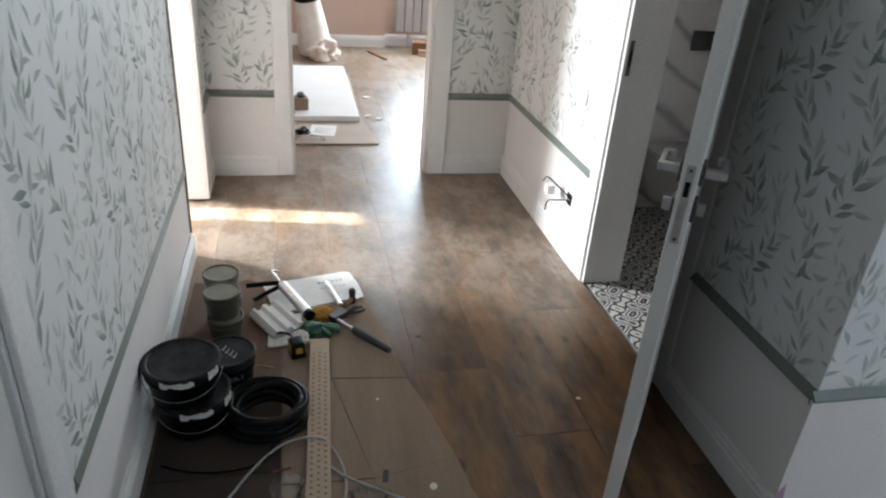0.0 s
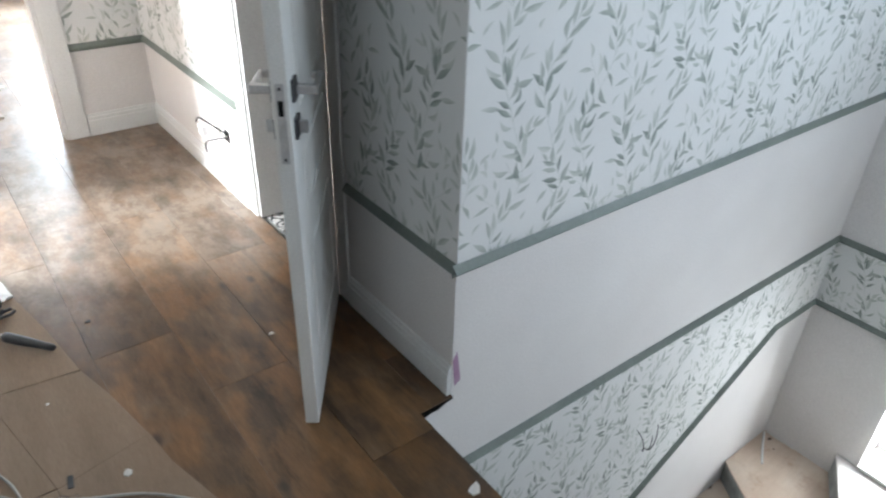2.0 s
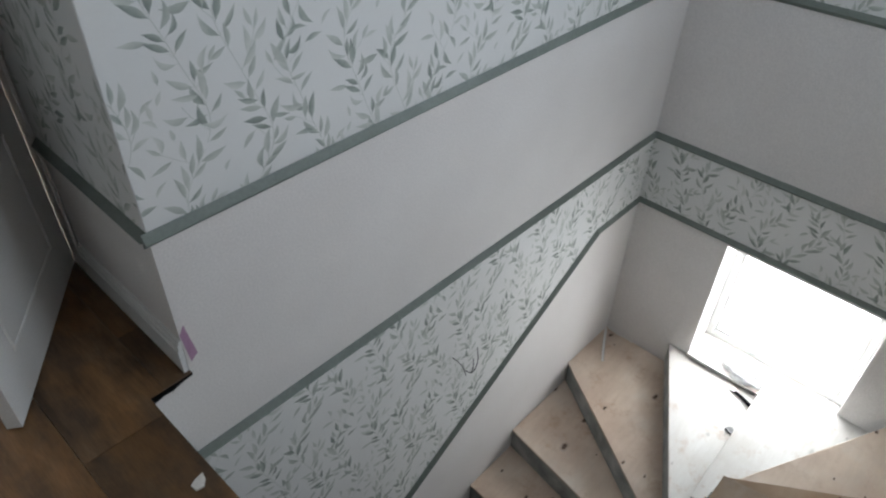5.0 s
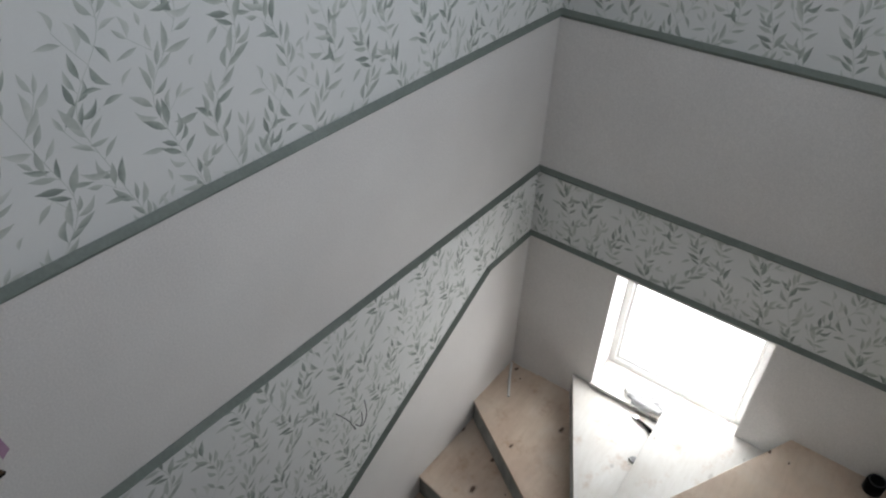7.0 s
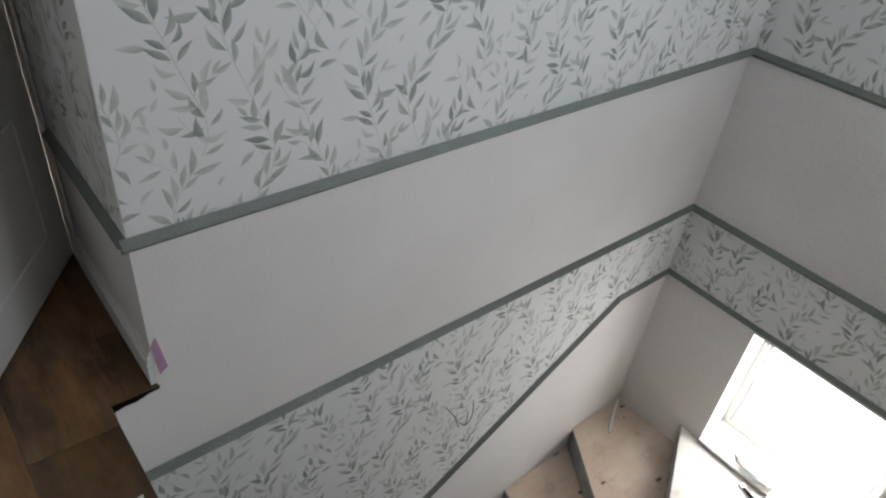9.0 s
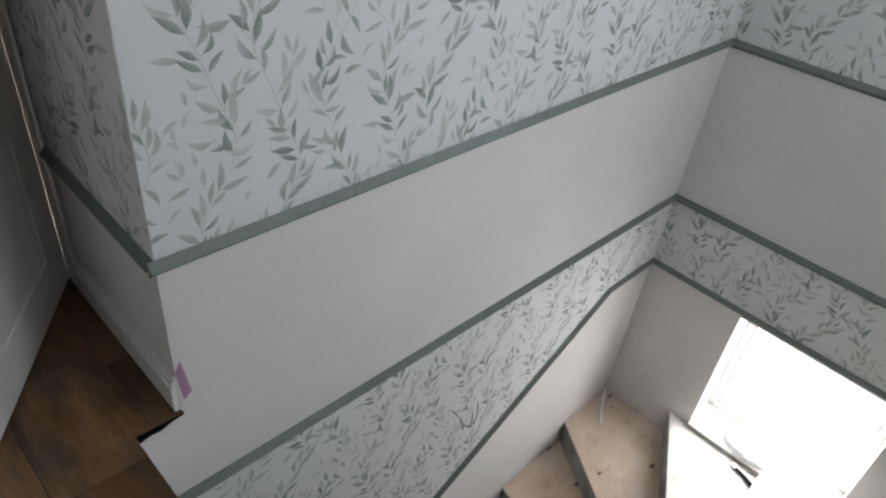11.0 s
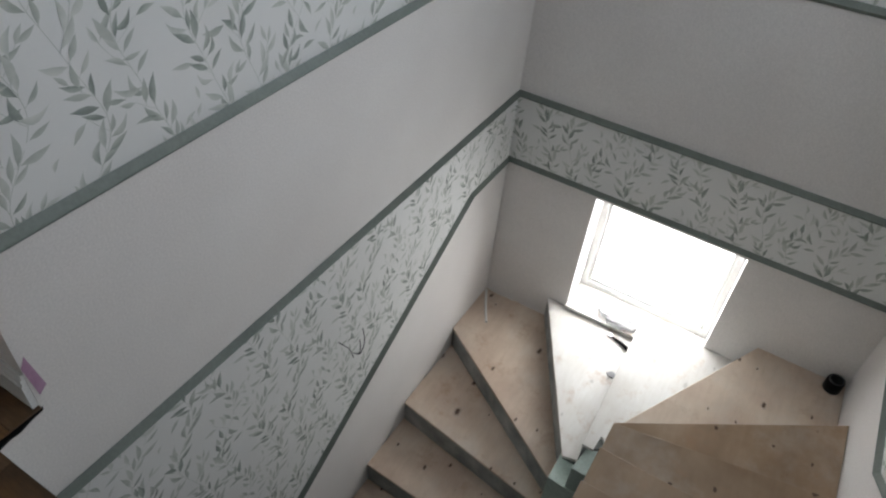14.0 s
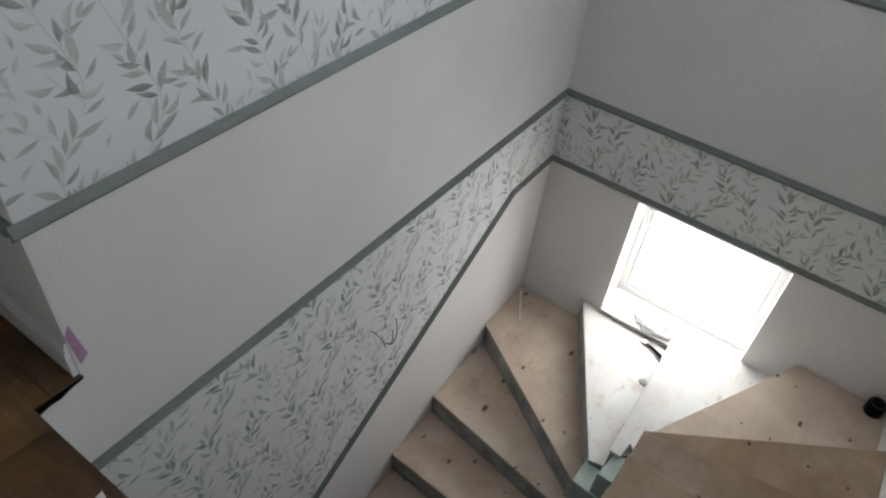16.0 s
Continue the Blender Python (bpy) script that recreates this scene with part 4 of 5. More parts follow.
# windows
window_1 = tagged(new("window_1"), "white plastic stair window full of daylight", "window", "", "structure")
wy0, wy1, wz0, wz1 = -1.43, -0.57, -1.70, -0.835
WF = 3.02          # inner face of the frame
for b in ((WF, WF + 0.06, wy0, wy0 + 0.04, wz0, wz1), (WF, WF + 0.06, wy1 - 0.04, wy1, wz0, wz1), (WF, WF + 0.06, wy0 + 0.04, wy1 - 0.04, wz1 - 0.04, wz1), (WF, WF + 0.06, wy0 + 0.04, wy1 - 0.04, wz0, wz0 + 0.05)):
    part("window_frame", soft_box(*b, r=0.006), WHITE, window_1)
for b in ((WF + 0.015, WF + 0.055, wy0 + 0.04, wy0 + 0.062, wz0 + 0.05, wz1 - 0.04), (WF + 0.015, WF + 0.055, wy1 - 0.062, wy1 - 0.04, wz0 + 0.05, wz1 - 0.04), (WF + 0.015, WF + 0.055, wy0 + 0.062, wy1 - 0.062, wz0 + 0.05, wz0 + 0.072)):
    part("sash", soft_box(*b, r=0.006), WHITE, window_1)
part("window_sill", soft_box(2.755, WF - 0.001, wy0 + 0.38, wy1 - 0.002, wz0 - 0.002, wz0 + 0.014, 0.003), PLY_DUST_SHEEN, window_1, "pale dusty window sill board")
part("window_sill", soft_box(2.793, WF - 0.001, wy0 + 0.002, wy0 + 0.379, wz0 - 0.002, wz0 + 0.014, 0.003), PLY_DUST_SHEEN, window_1, "pale dusty window sill board")
# Assumed window out of view, framing the added upper lamp.
window_2 = tagged(new("window_2"), "assumed unseen white window high above the stairs", "window", "", "structure")
for b in ((W2, W2 + 0.05, YS - 0.14, YS - 0.08, 1.4, 2.4), (W2 + 0.95, W2 + 1.0, YS - 0.14, YS - 0.08, 1.4, 2.4), (W2 + 0.05, W2 + 0.95, YS - 0.14, YS - 0.08, 1.4, 1.45), (W2 + 0.05, W2 + 0.95, YS - 0.14, YS - 0.08, 2.35, 2.4)):
    part("window_frame", soft_box(*b, r=0.006), WHITE, window_2)
# Second assumed window out of view, added to brighten the hallway's left wall.
window_4 = tagged(new("window_4"), "assumed unseen white window high in the end wall", "window", "", "structure")
for b in ((2.90, 2.96, -2.02, -1.97, 1.3, 2.2), (2.90, 2.96, -1.27, -1.22, 1.3, 2.2), (2.90, 2.96, -1.97, -1.27, 1.3, 1.35), (2.90, 2.96, -1.97, -1.27, 2.15, 2.2)):
    part("window_frame", soft_box(*b, r=0.006), WHITE, window_4)
window_3 = tagged(new("window_3"), "white plastic window above the radiator", "window", "", "structure")
for b in ((NI0, NI0 + 0.06, 6.8, 6.86, 0.85, 2.2), (NI1 - 0.06, NI1, 6.8, 6.86, 0.85, 2.2), (NI0 + 0.06, NI1 - 0.06, 6.8, 6.86, 0.85, 0.91), (NI0 + 0.06, NI1 - 0.06, 6.8, 6.86, 2.14, 2.2)):
    part("window_frame", soft_box(*b, r=0.006), WHITE, window_3)
setting("backdrop", boxes((3.5, 3.52, -3.2, 1.2, -3.0, 0.6)), DAYLIGHT, "plain bright overcast sky outside the window", "sky")

# ---- stairs ----
def level(k):
    return -1.89 + (k - 3) * RISE


stair = tagged(new("staircase"), "winding concrete staircase with bare plywood treads", "staircase", "", "structure")
NI = -1.0          # inner edge of the lower flight
NU = -1.19         # inner edge of the upper flight
nose = {-2: ((0.53, 0.0), (0.53, NI)), -1: ((0.82, 0.0), (0.80, NI)), 0: ((1.11, 0.0), (1.07, NI)), 1: ((1.393, 0.0), (1.345, NI)), 2: ((1.78, 0.0), (1.625, NI)), 3: ((2.34, 0.0), (1.70, NI)),
        4: ((XE, -0.445), (1.762, -1.01)), 5: ((XE, -1.05), (1.766, -1.084)), 6: ((XE, -1.69), (1.81, NU)), 7: ((2.35, YS), (1.712, NU)), 8: ((1.755, YS), (1.575, NU))}
for k in range(9, 15):
    nose[k] = ((1.30 - (k - 9) * 0.286, YS), (1.30 - (k - 9) * 0.286, NU))
corner = {3: [(XE, 0.0)], 6: [(XE, YS)]}
torn = {4: [(1.80, -1.074), (1.775, -1.074)], 5: [(1.868, -1.152), (1.858, -1.141), (1.764, -1.138)]}      # ragged inner ends of two boards
rnd = random.Random(3)
for k in range(-2, 14):
    (ox, oy), (ix, iy) = nose[k]
    (px, py), (jx, jy) = nose[k + 1]
    plan = [(ox, oy)] + corner.get(k, []) + [(px, py), (jx, jy), (ix, iy)]
    cx, cy = sum(p[0] for p in plan) / len(plan), sum(p[1] for p in plan) / len(plan)
    z = level(k)
    bm = bmesh.new()
    prism(bm, plan, z - RISE - 0.16, z - 0.019)
    step = part("step", bm, CONCRETE, stair, "rough grey concrete step")
    way = Vector((ix - ox, iy - oy, 0)).normalized()
    out = Vector((way.y, -way.x, 0))
    if out.dot(Vector((cx - ox, cy - oy, 0))) > 0:
        out = -out
    over = 0.006
    board = [(ox + out.x * over, oy + out.y * over)] + corner.get(k, []) + [(px, py), (jx, jy)] + torn.get(k, []) + [(ix + out.x * over, iy + out.y * over)]
    bm = prism(bmesh.new(), board, z - 0.018, z)
    bmesh.ops.bevel(bm, geom=[e for e in bm.edges if abs(e.verts[0].co.z - e.verts[1].co.z) < 1e-5], offset=0.002, segments=1, affect="EDGES")
    # Treads 4 and 5 carry painted window sheen, those above 6 painted shade.
    tread = part("tread_board", bm, PLY_DUST_SHEEN if k in (4, 5) else PLY_SHADED if k > 6 else PLY, step, "plywood tread whitened by plaster dust and painted window sheen" if k in (4, 5) else "bare plywood tread board")
tag_core = prism(bmesh.new(), [(1.60, -1.205), (1.83, -1.205), (1.80, -0.99), (1.62, -0.99)], ZG, level(4) - 0.03)
prism(tag_core, [(1.62, -1.205), (1.805, -1.205), (1.762, -1.105), (1.62, -1.085)], level(4) - 0.03, level(5) - 0.022)
part("stair_core", tag_core, mottled("green_grey_concrete", (0.46, 0.57, 0.52), (0.56, 0.66, 0.61), 8.0, 0.8, 70.0, 0.4), stair, "grey-green concrete core between the flights")

# ---- bathroom behind the open door ----
toilet = thing("toilet", "white wall-hung ceramic toilet under a black flush plate", "toilet", (0.76, 2.25, 0))
bm = bmesh.new()
rings = []
for z, w, l, y0 in ((0.10, 0.10, 0.22, 0.0), (0.16, 0.13, 0.34, 0.0), (0.26, 0.165, 0.46, 0.0), (0.36, 0.18, 0.52, 0.0), (0.40, 0.18, 0.53, 0.0)):
    ring = []
    for i in range(28):
        a = math.pi * i / 27
        ring.append(bm.verts.new((w * math.cos(a), -y0 - 0.16 - (l - 0.16) * math.sin(a) if 0 < i < 27 else -0.0, z)))
    rings.append(ring)
for a, b in zip(rings, rings[1:]):
    for i in range(27):
        bm.faces.new((a[i], a[i + 1], b[i + 1], b[i]))
    bm.faces.new((a[27], a[0], b[0], b[27]))
bm.faces.new(rings[-1])
bm.faces.new(rings[0][::-1])
bmesh.ops.recalc_face_normals(bm, faces=bm.faces[:])
part("bowl", bm, CERAMIC, toilet, smooth=True)
plan = [(0.182 * math.cos(math.pi * i / 27), -0.16 - 0.375 * math.sin(math.pi * i / 27)) for i in range(28)]
part("lid", prism(bmesh.new(), plan + [(-0.17, -0.05), (0.17, -0.05)], 0.402, 0.425), CERAMIC, toilet, "white closed lid")
flush = thing("flush_plate", "glossy black flush plate on the marble wall", "flush plate", (0.86, 2.25, 0.97))
part("plate", soft_box(-0.078, 0.078, -0.012, -0.001, -0.052, 0.052, 0.003), GLOSS_BLACK, flush)
part("button", soft_box(-0.064, -0.004, -0.016, -0.0125, -0.034, 0.034, 0.002), GLOSS_BLACK, flush)
part("button", soft_box(0.004, 0.064, -0.016, -0.0125, -0.034, 0.034, 0.002), GLOSS_BLACK, flush)

# ---- hallway wall fittings ----
socket = thing("socket_box", "open wall socket with loose black and white wires", "socket", (0, 1.72, 0.294))
part("back_box", soft_box(-0.003, 0.02, -0.03, 0.03, -0.03, 0.03, 0.004), BLACK, socket, "black empty back box")
for pts, mat in ((((-0.003, 0.0, 0.01), (-0.06, 0.05, 0.06), (-0.08, 0.12, 0.07), (-0.07, 0.20, 0.02)), RUBBER),
                 (((-0.003, 0.01, -0.01), (-0.05, 0.04, -0.02), (-0.07, 0.10, -0.05), (-0.05, 0.17, -0.13)), RUBBER),
                 (((-0.003, -0.01, 0.0), (-0.04, -0.03, 0.03), (-0.05, -0.05, 0.05)), CABLE)):
    part("wire", tube(bmesh.new(), curve_through(pts), 0.0035, 6), mat, socket)
bm = soft_box(-0.085, -0.045, 0.085, 0.135, -0.01, 0.035, 0.004)
part("plug", bm, WHITE, socket, "white wire connector")
switch = thing("light_switch_plate", "unfinished white light switch on the wallpaper", "switch", (0, 1.73, 0.80))
part("plate", soft_box(-0.010, -0.003, -0.035, 0.035, -0.04, 0.04, 0.003), WHITE, switch)
part("rocker", soft_box(-0.014, -0.0102, -0.022, 0.022, -0.028, 0.028, 0.002), WHITE, switch)
wall_wire = thing("loose_wire", "thin dark wires poking out of the wallpaper", "wire", (1.265, 0, -1.07))
for pts in (((0.0, 0.01, 0.0), (-0.02, -0.02, 0.0), (-0.07, -0.035, 0.12), (-0.14, -0.03, 0.235)), ((0.0, 0.01, 0.0), (0.015, -0.03, 0.0), (0.045, -0.035, 0.06), (0.04, -0.03, 0.16)), ((0.0, 0.01, 0.002), (0.01, -0.025, 0.0), (0.02, -0.03, 0.04), (0.022, -0.025, 0.09))):
    part("strand", tube(bmesh.new(), curve_through(pts), 0.0022, 6), GREY_PLASTIC, wall_wire)
tape = thing("masking_tape", "short mauve masking tape strip on the wall corner", "tape", (0.0, 0.0, 0.0))
bm = bmesh.new()
q = [(0.001, 0.142), (0.018, 0.172), (0.036, 0.05), (0.012, 0.03)]
lo = [bm.verts.new((x, -0.0004, z)) for x, z in q]
hi = [bm.verts.new((x, -0.0012, z)) for x, z in q]
bm.faces.new(hi)
for i in range(4):
    bm.faces.new((lo[i], lo[(i + 1) % 4], hi[(i + 1) % 4], hi[i]))
bmesh.ops.recalc_face_normals(bm, faces=bm.faces[:])
part("strip", bm, PINK_TAPE, tape)

# ---- cardboard and clutter on the hallway floor ----
def sheet_thing(name, label, category, mat, panels, thick=0.004, z=0.0005):
    root = thing(name, label, category)
    for i, plan in enumerate(panels):
        part("panel", prism(bmesh.new(), plan, z + 0.0006 * (i % 2), z + thick + 0.0012 * (i % 3)), mat, root)
    return root


sheet_thing("cardboard_sheet", "flattened brown cardboard with creases on the laminate", "cardboard", CARD, [
    [(-1.35, 1.44), (-1.19, 1.42), (-1.20, 0.83), (-1.37, 0.86)], [(-1.188, 1.42), (-1.037, 1.395), (-0.975, 1.10), (-0.930, 0.80), (-1.198, 0.828)],
    [(-1.37, 0.857), (-1.20, 0.826), (-1.10, 0.335), (-1.37, 0.34)], [(-1.197, 0.824), (-0.929, 0.797), (-0.885, 0.64), (-0.835, 0.39), (-1.098, 0.333)],
    [(-1.37, 0.337), (-1.10, 0.331), (-1.06, -0.14), (-1.36, -0.12)], [(-1.098, 0.329), (-0.834, 0.387), (-0.815, 0.248), (-0.745, -0.01), (-0.70, -0.18), (-1.058, -0.142)]])
# Shade round the buckets and hose is held in this mat's dark colour.
sheet_thing("cardboard_mat", "dark brown cardboard laid along the wall, shade in its colour", "cardboard", CARD_DARK, [
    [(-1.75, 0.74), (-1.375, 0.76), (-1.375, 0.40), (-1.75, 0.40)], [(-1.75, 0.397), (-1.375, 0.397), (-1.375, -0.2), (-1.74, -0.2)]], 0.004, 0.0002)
sheet_thing("cardboard_mat", "red-brown cardboard under the tubs", "cardboard", CARD_RED, [
    [(-1.745, 1.55), (-1.60, 1.53), (-1.52, 1.56), (-1.44, 1.50), (-1.46, 1.20), (-1.44, 1.03), (-1.75, 1.05)], [(-1.75, 1.047), (-1.375, 1.027), (-1.375, 0.763), (-1.75, 0.743)]], 0.004, 0.0002)



def bucket(label, at, r, h, body_mat, lid_mat, label_on=False, turn=0.0, bail=True, group="", rim_mat=None):
    """A tapered plastic pail with a ribbed rim, a recessed lid and a wire bail."""
    root = thing("bucket", label, "bucket", at, turn, group)
    b = r * 0.86
    part("body", turned([(0, 0), (b * 0.96, 0), (b, 0.006), (b + (r - b) * 0.62, h * 0.62), (r * 1.0, h * 0.66), (r * 1.015, h * 0.70), (r * 0.99, h * 0.74), (r * 0.99, h * 0.88), (0, h * 0.88)]), body_mat, root, smooth=True)
    lid = part("lid", turned([(0, h * 0.955), (r * 0.55, h * 0.957), (r * 0.82, h * 0.955), (r * 0.87, h * 0.962), (r * 0.90, h * 0.962), (0.905 * r, h * 0.90), (0, h * 0.90)]), lid_mat, root, smooth=True)
    rim = part("lid_rim", turned([(r * 0.89, h * 0.963), (r * 0.93, h * 0.995), (r * 0.97, h), (r * 1.03, h), (r * 1.055, h * 0.985), (r * 1.06, h * 0.90), (r * 1.035, h * 0.875), (r * 1.035, h * 0.82), (r * 0.98, h * 0.80), (r * 0.90, h * 0.82)]), rim_mat or lid_mat, root, smooth=True)
    if bail:
        pts = [(r * 1.07 * math.cos(a), r * 1.07 * math.sin(a), h * 0.70 - h * 0.30 * math.sin(-a)) for a in [-math.pi * i / 18 for i in range(19)]]
        part("bail", tube(bmesh.new(), pts, 0.0016, 6), STEEL, root, "thin steel wire bail")
    if label_on:
        rnd = random.Random(8)
        for a0, a1, z0, z1 in ((-2.0, -1.15, 0.80, 0.93), (-0.75, -0.35, 0.78, 0.98)):
            bm = bmesh.new()
            rows = []
            for i in range(11):
                a = a0 + (a1 - a0) * i / 10
                rows.append([bm.verts.new((r * 1.064 * math.cos(a), r * 1.064 * math.sin(a), h * (z + rnd.uniform(-0.035, 0.035)))) for z in (z0, z1)])
            for p, q in zip(rows, rows[1:]):
                bm.faces.new((p[0], q[0], q[1], p[1]))
            part("torn_label", bm, LABEL, rim, "torn white paper label")
    return root


bucket("squat black plastic bucket at the bottom of a stack", (-1.640, 0.650, 0.005), 0.110, 0.135, BLACK, BLACK_LID, True, 12, group="black buckets")
bucket("squat black plastic bucket stacked on another, dusty lid", (-1.661, 0.640, 0.1405), 0.110, 0.125, BLACK, BLACK_LID, True, 0, group="black buckets")
pail = bucket("small black plastic bucket with chalk marks on its lid", (-1.545, 0.815, 0.005), 0.088, 0.155, BLACK, BLACK_LID, False, 40, False, group="black buckets")
pail_lid = [o for o in pail.children if o.name.startswith("lid")][0]
bm = bmesh.new()
for i in range(4):
    m = Matrix.Translation((0.005 + 0.0 * i, -0.035 + 0.02 * i, 0.1502)) @ Matrix.Rotation(0.5, 4, "Z")
    box(bm, -0.014, 0.014, -0.002, 0.002, 0, 0.0008, m)
    box(bm, -0.014, -0.010, -0.006, 0.006, 0, 0.0008, m)
part("chalk_mark", bm, CHALK, pail_lid, "pale chalk marks")


def lettering(body, size, radius, angle, z):
    """Words laid round an upright cylinder."""
    words = bpy.data.curves.new("words", "FONT")
    words.body, words.size, words.align_x = body, size, "CENTER"
    holder = new("words", words)
    flat = bpy.data.meshes.new_from_object(holder.evaluated_get(bpy.context.evaluated_depsgraph_get()))
    bpy.data.objects.remove(holder)
    bm = bmesh.new()
    bm.from_mesh(flat)
    bpy.data.meshes.remove(flat)
    bmesh.ops.triangulate(bm, faces=bm.faces[:])
    bmesh.ops.subdivide_edges(bm, edges=[e for e in bm.edges if e.calc_length() > 0.006], cuts=2)
    for v in bm.verts:
        a = angle + v.co.x / radius
        v.co = Vector((radius * math.cos(a), radius * math.sin(a), z + v.co.y))
    return bm


pail_body = [o for o in pail.children if o.name.startswith("body")][0]
part("lettering", lettering("EKT", 0.032, 0.0885, math.radians(-40 - 68), 0.088), CHALK, pail_body, "pale printed letters on black")
for x, y, stack in ((-1.586, 1.135, 2), (-1.600, 1.275, 2)):
    for i in range(stack):
        bucket("small olive plastic tub in a stack of two", (x + 0.006 * (1 - i), y - 0.012 * (1 - i), 0.005 + 0.1005 * i), 0.066, 0.10, OLIVE, OLIVE_LID, False, 30 * i, False, group="olive tubs", rim_mat=OLIVE)

hose = thing("hose_coil", "coil of thick black rubber hose on the cardboard", "hose", (-1.418, 0.618, 0.0))
pts = []
for i in range(9 * 36 + 1):
    a = 2 * math.pi * i / 36
    turn_no = i / 36
    r = 0.124 - 0.030 * abs((turn_no * 0.62 % 2) - 1) + 0.005 * math.sin(2 * a + turn_no)
    pts.append((r * math.cos(a), r * math.sin(a) + 0.004 * turn_no, 0.019 + 0.0062 * turn_no + 0.004 * math.sin(a + 2.0 * turn_no)))
for i in range(3):
    part("loop", tube(bmesh.new(), pts[i * 108:i * 108 + 109], 0.0115, 8), RUBBER, hose, smooth=True)
black_cord = thing("power_cable", "thin black cord lying on the cardboard", "cable", (0, 0, 0))
part("cord", tube(bmesh.new(), curve_through([(-1.72, 0.46, 0.009), (-1.62, 0.42, 0.009), (-1.50, 0.415, 0.009), (-1.42, 0.445, 0.012), (-1.40, 0.50, 0.02)]), 0.004, 8), RUBBER, black_cord, smooth=True)

strip = thing("perforated_strip", "long pale card strip with rows of round holes", "strip", (-1.231, 1.04, 0.006), -2.7)
part("strip", soft_box(-0.036, 0.036, -1.22, 0.0, 0.0, 0.026, 0.002, 1), CARD_PALE, strip)
bm = bmesh.new()
for row in range(46):
    for col in (-1, 0, 1):
        bmesh.ops.create_circle(bm, cap_ends=True, segments=10, radius=0.0048, matrix=Matrix.Translation((col * 0.021, -0.10 - row * 0.024 + (0.008 if col == 0 else 0), 0.0266)))
part("perforation", bm, HOLE, strip, "rows of small round holes", "stuff")

board = thing("foam_board", "thin white board with faint lettering under the tools", "board", (0, 0, 0))
part("sheet", prism(bmesh.new(), [(-1.455, 1.495), (-1.10, 1.585), (-1.075, 1.575), (-1.045, 1.47), (-1.03, 1.365), (-1.20, 1.315), (-1.40, 1.255)], 0.006, 0.014), SHEET, board)
bm = bmesh.new()
for i, w in enumerate((0.016, 0.008, 0.012, 0.010, 0.008, 0.012)):
    m = Matrix.Translation((-1.215 + 0.019 * i, 1.488 + 0.0045 * i, 0.0142)) @ Matrix.Rotation(0.24, 4, "Z")
    box(bm, -w / 2, w / 2, -0.009, 0.009, 0, 0.0006, m)
    box(bm, -w / 2, w / 2, -0.052, -0.046, 0, 0.0006, m)
part("lettering", bm, CHALK, board, "faint grey printed bars", "stuff")
board2 = thing("foam_board", "white grooved board lying flat on the cardboard", "board", (0, 0, 0))
bm = bmesh.new()
for i in range(5):
    x = -1.425 + i * 0.026
    prism(bm, [(x, 1.030 + 0.002 * i), (x + 0.0245, 1.032 + 0.002 * i), (x + 0.0245, 1.25), (x, 1.25)], 0.006, 0.015 - 0.002 * (i % 2))
part("sheet", bm, FOAM, board2)
mould = thing("foam_moulding", "ridged white polystyrene cornice moulding", "moulding", (-1.395, 1.19, 0.016), 30.0)
bm = bmesh.new()
section = [(-0.066, 0.0), (-0.066, 0.012), (-0.050, 0.030), (-0.040, 0.030), (-0.032, 0.014), (-0.014, 0.014), (-0.006, 0.032), (0.012, 0.032), (0.020, 0.014), (0.036, 0.014), (0.046, 0.034), (0.062, 0.034), (0.066, 0.0)]
ends = [[bm.verts.new((x, y, z)) for x, z in section] for y in (-0.10, 0.10)]
for i in range(len(section)):
    j = (i + 1) % len(section)
    bm.faces.new((ends[0][i], ends[0][j], ends[1][j], ends[1][i]))
bm.faces.new(ends[0])
bm.faces.new(ends[1][::-1])
bmesh.ops.recalc_face_normals(bm, faces=bm.faces[:])
part("profile", bm, FOAM, mould)

gun = thing("caulking_gun", "steel caulking gun with a black handle", "caulking gun", (0, 0, 0.0))
part("barrel", tube(bmesh.new(), [(-1.372, 1.425, 0.048), (-1.270, 1.195, 0.048)], 0.022, 16), STEEL, gun, "shiny steel barrel", smooth=False)
part("end_cap", tube(bmesh.new(), [(-1.270, 1.195, 0.048), (-1.262, 1.177, 0.048)], 0.023, 16), BLACK, gun)
gun_handle = part("handle", tube(bmesh.new(), curve_through([(-1.375, 1.43, 0.055), (-1.42, 1.425, 0.06), (-1.52, 1.420, 0.055)]), 0.011, 8), BLACK, gun)
part("trigger", tube(bmesh.new(), curve_through([(-1.378, 1.42, 0.048), (-1.43, 1.385, 0.04), (-1.485, 1.345, 0.03)]), 0.010, 8), BLACK, gun_handle)
part("plunger_rod", tube(bmesh.new(), curve_through([(-1.372, 1.428, 0.05), (-1.40, 1.50, 0.055), (-1.413, 1.53, 0.057), (-1.405, 1.552, 0.05), (-1.385, 1.553, 0.04)]), 0.0045, 8), STEEL, gun)

hammer = thing("hammer", "claw hammer with a dark grey rubber grip", "hammer", (-1.165, 1.180, 0.030), math.degrees(math.atan2(-0.246, 0.191)))
part("shaft", tube(bmesh.new(), [(0, 0, 0), (0.14, 0, 0)], 0.007, 10), STEEL, hammer)
part("grip", tube(bmesh.new(), [(0.115 + 0.195 * i / 12, 0, 0) for i in range(13)], 0.0185, 12, taper=lambda f: 0.72 + 0.28 * math.sin(1.2 + 2.2 * f) ** 2 if f < 0.97 else 0.6), GREY_PLASTIC, hammer, smooth=True)
hammer_head = part("head", soft_box(-0.018, 0.016, -0.018, 0.060, -0.014, 0.014, 0.004), DARK_STEEL, hammer)
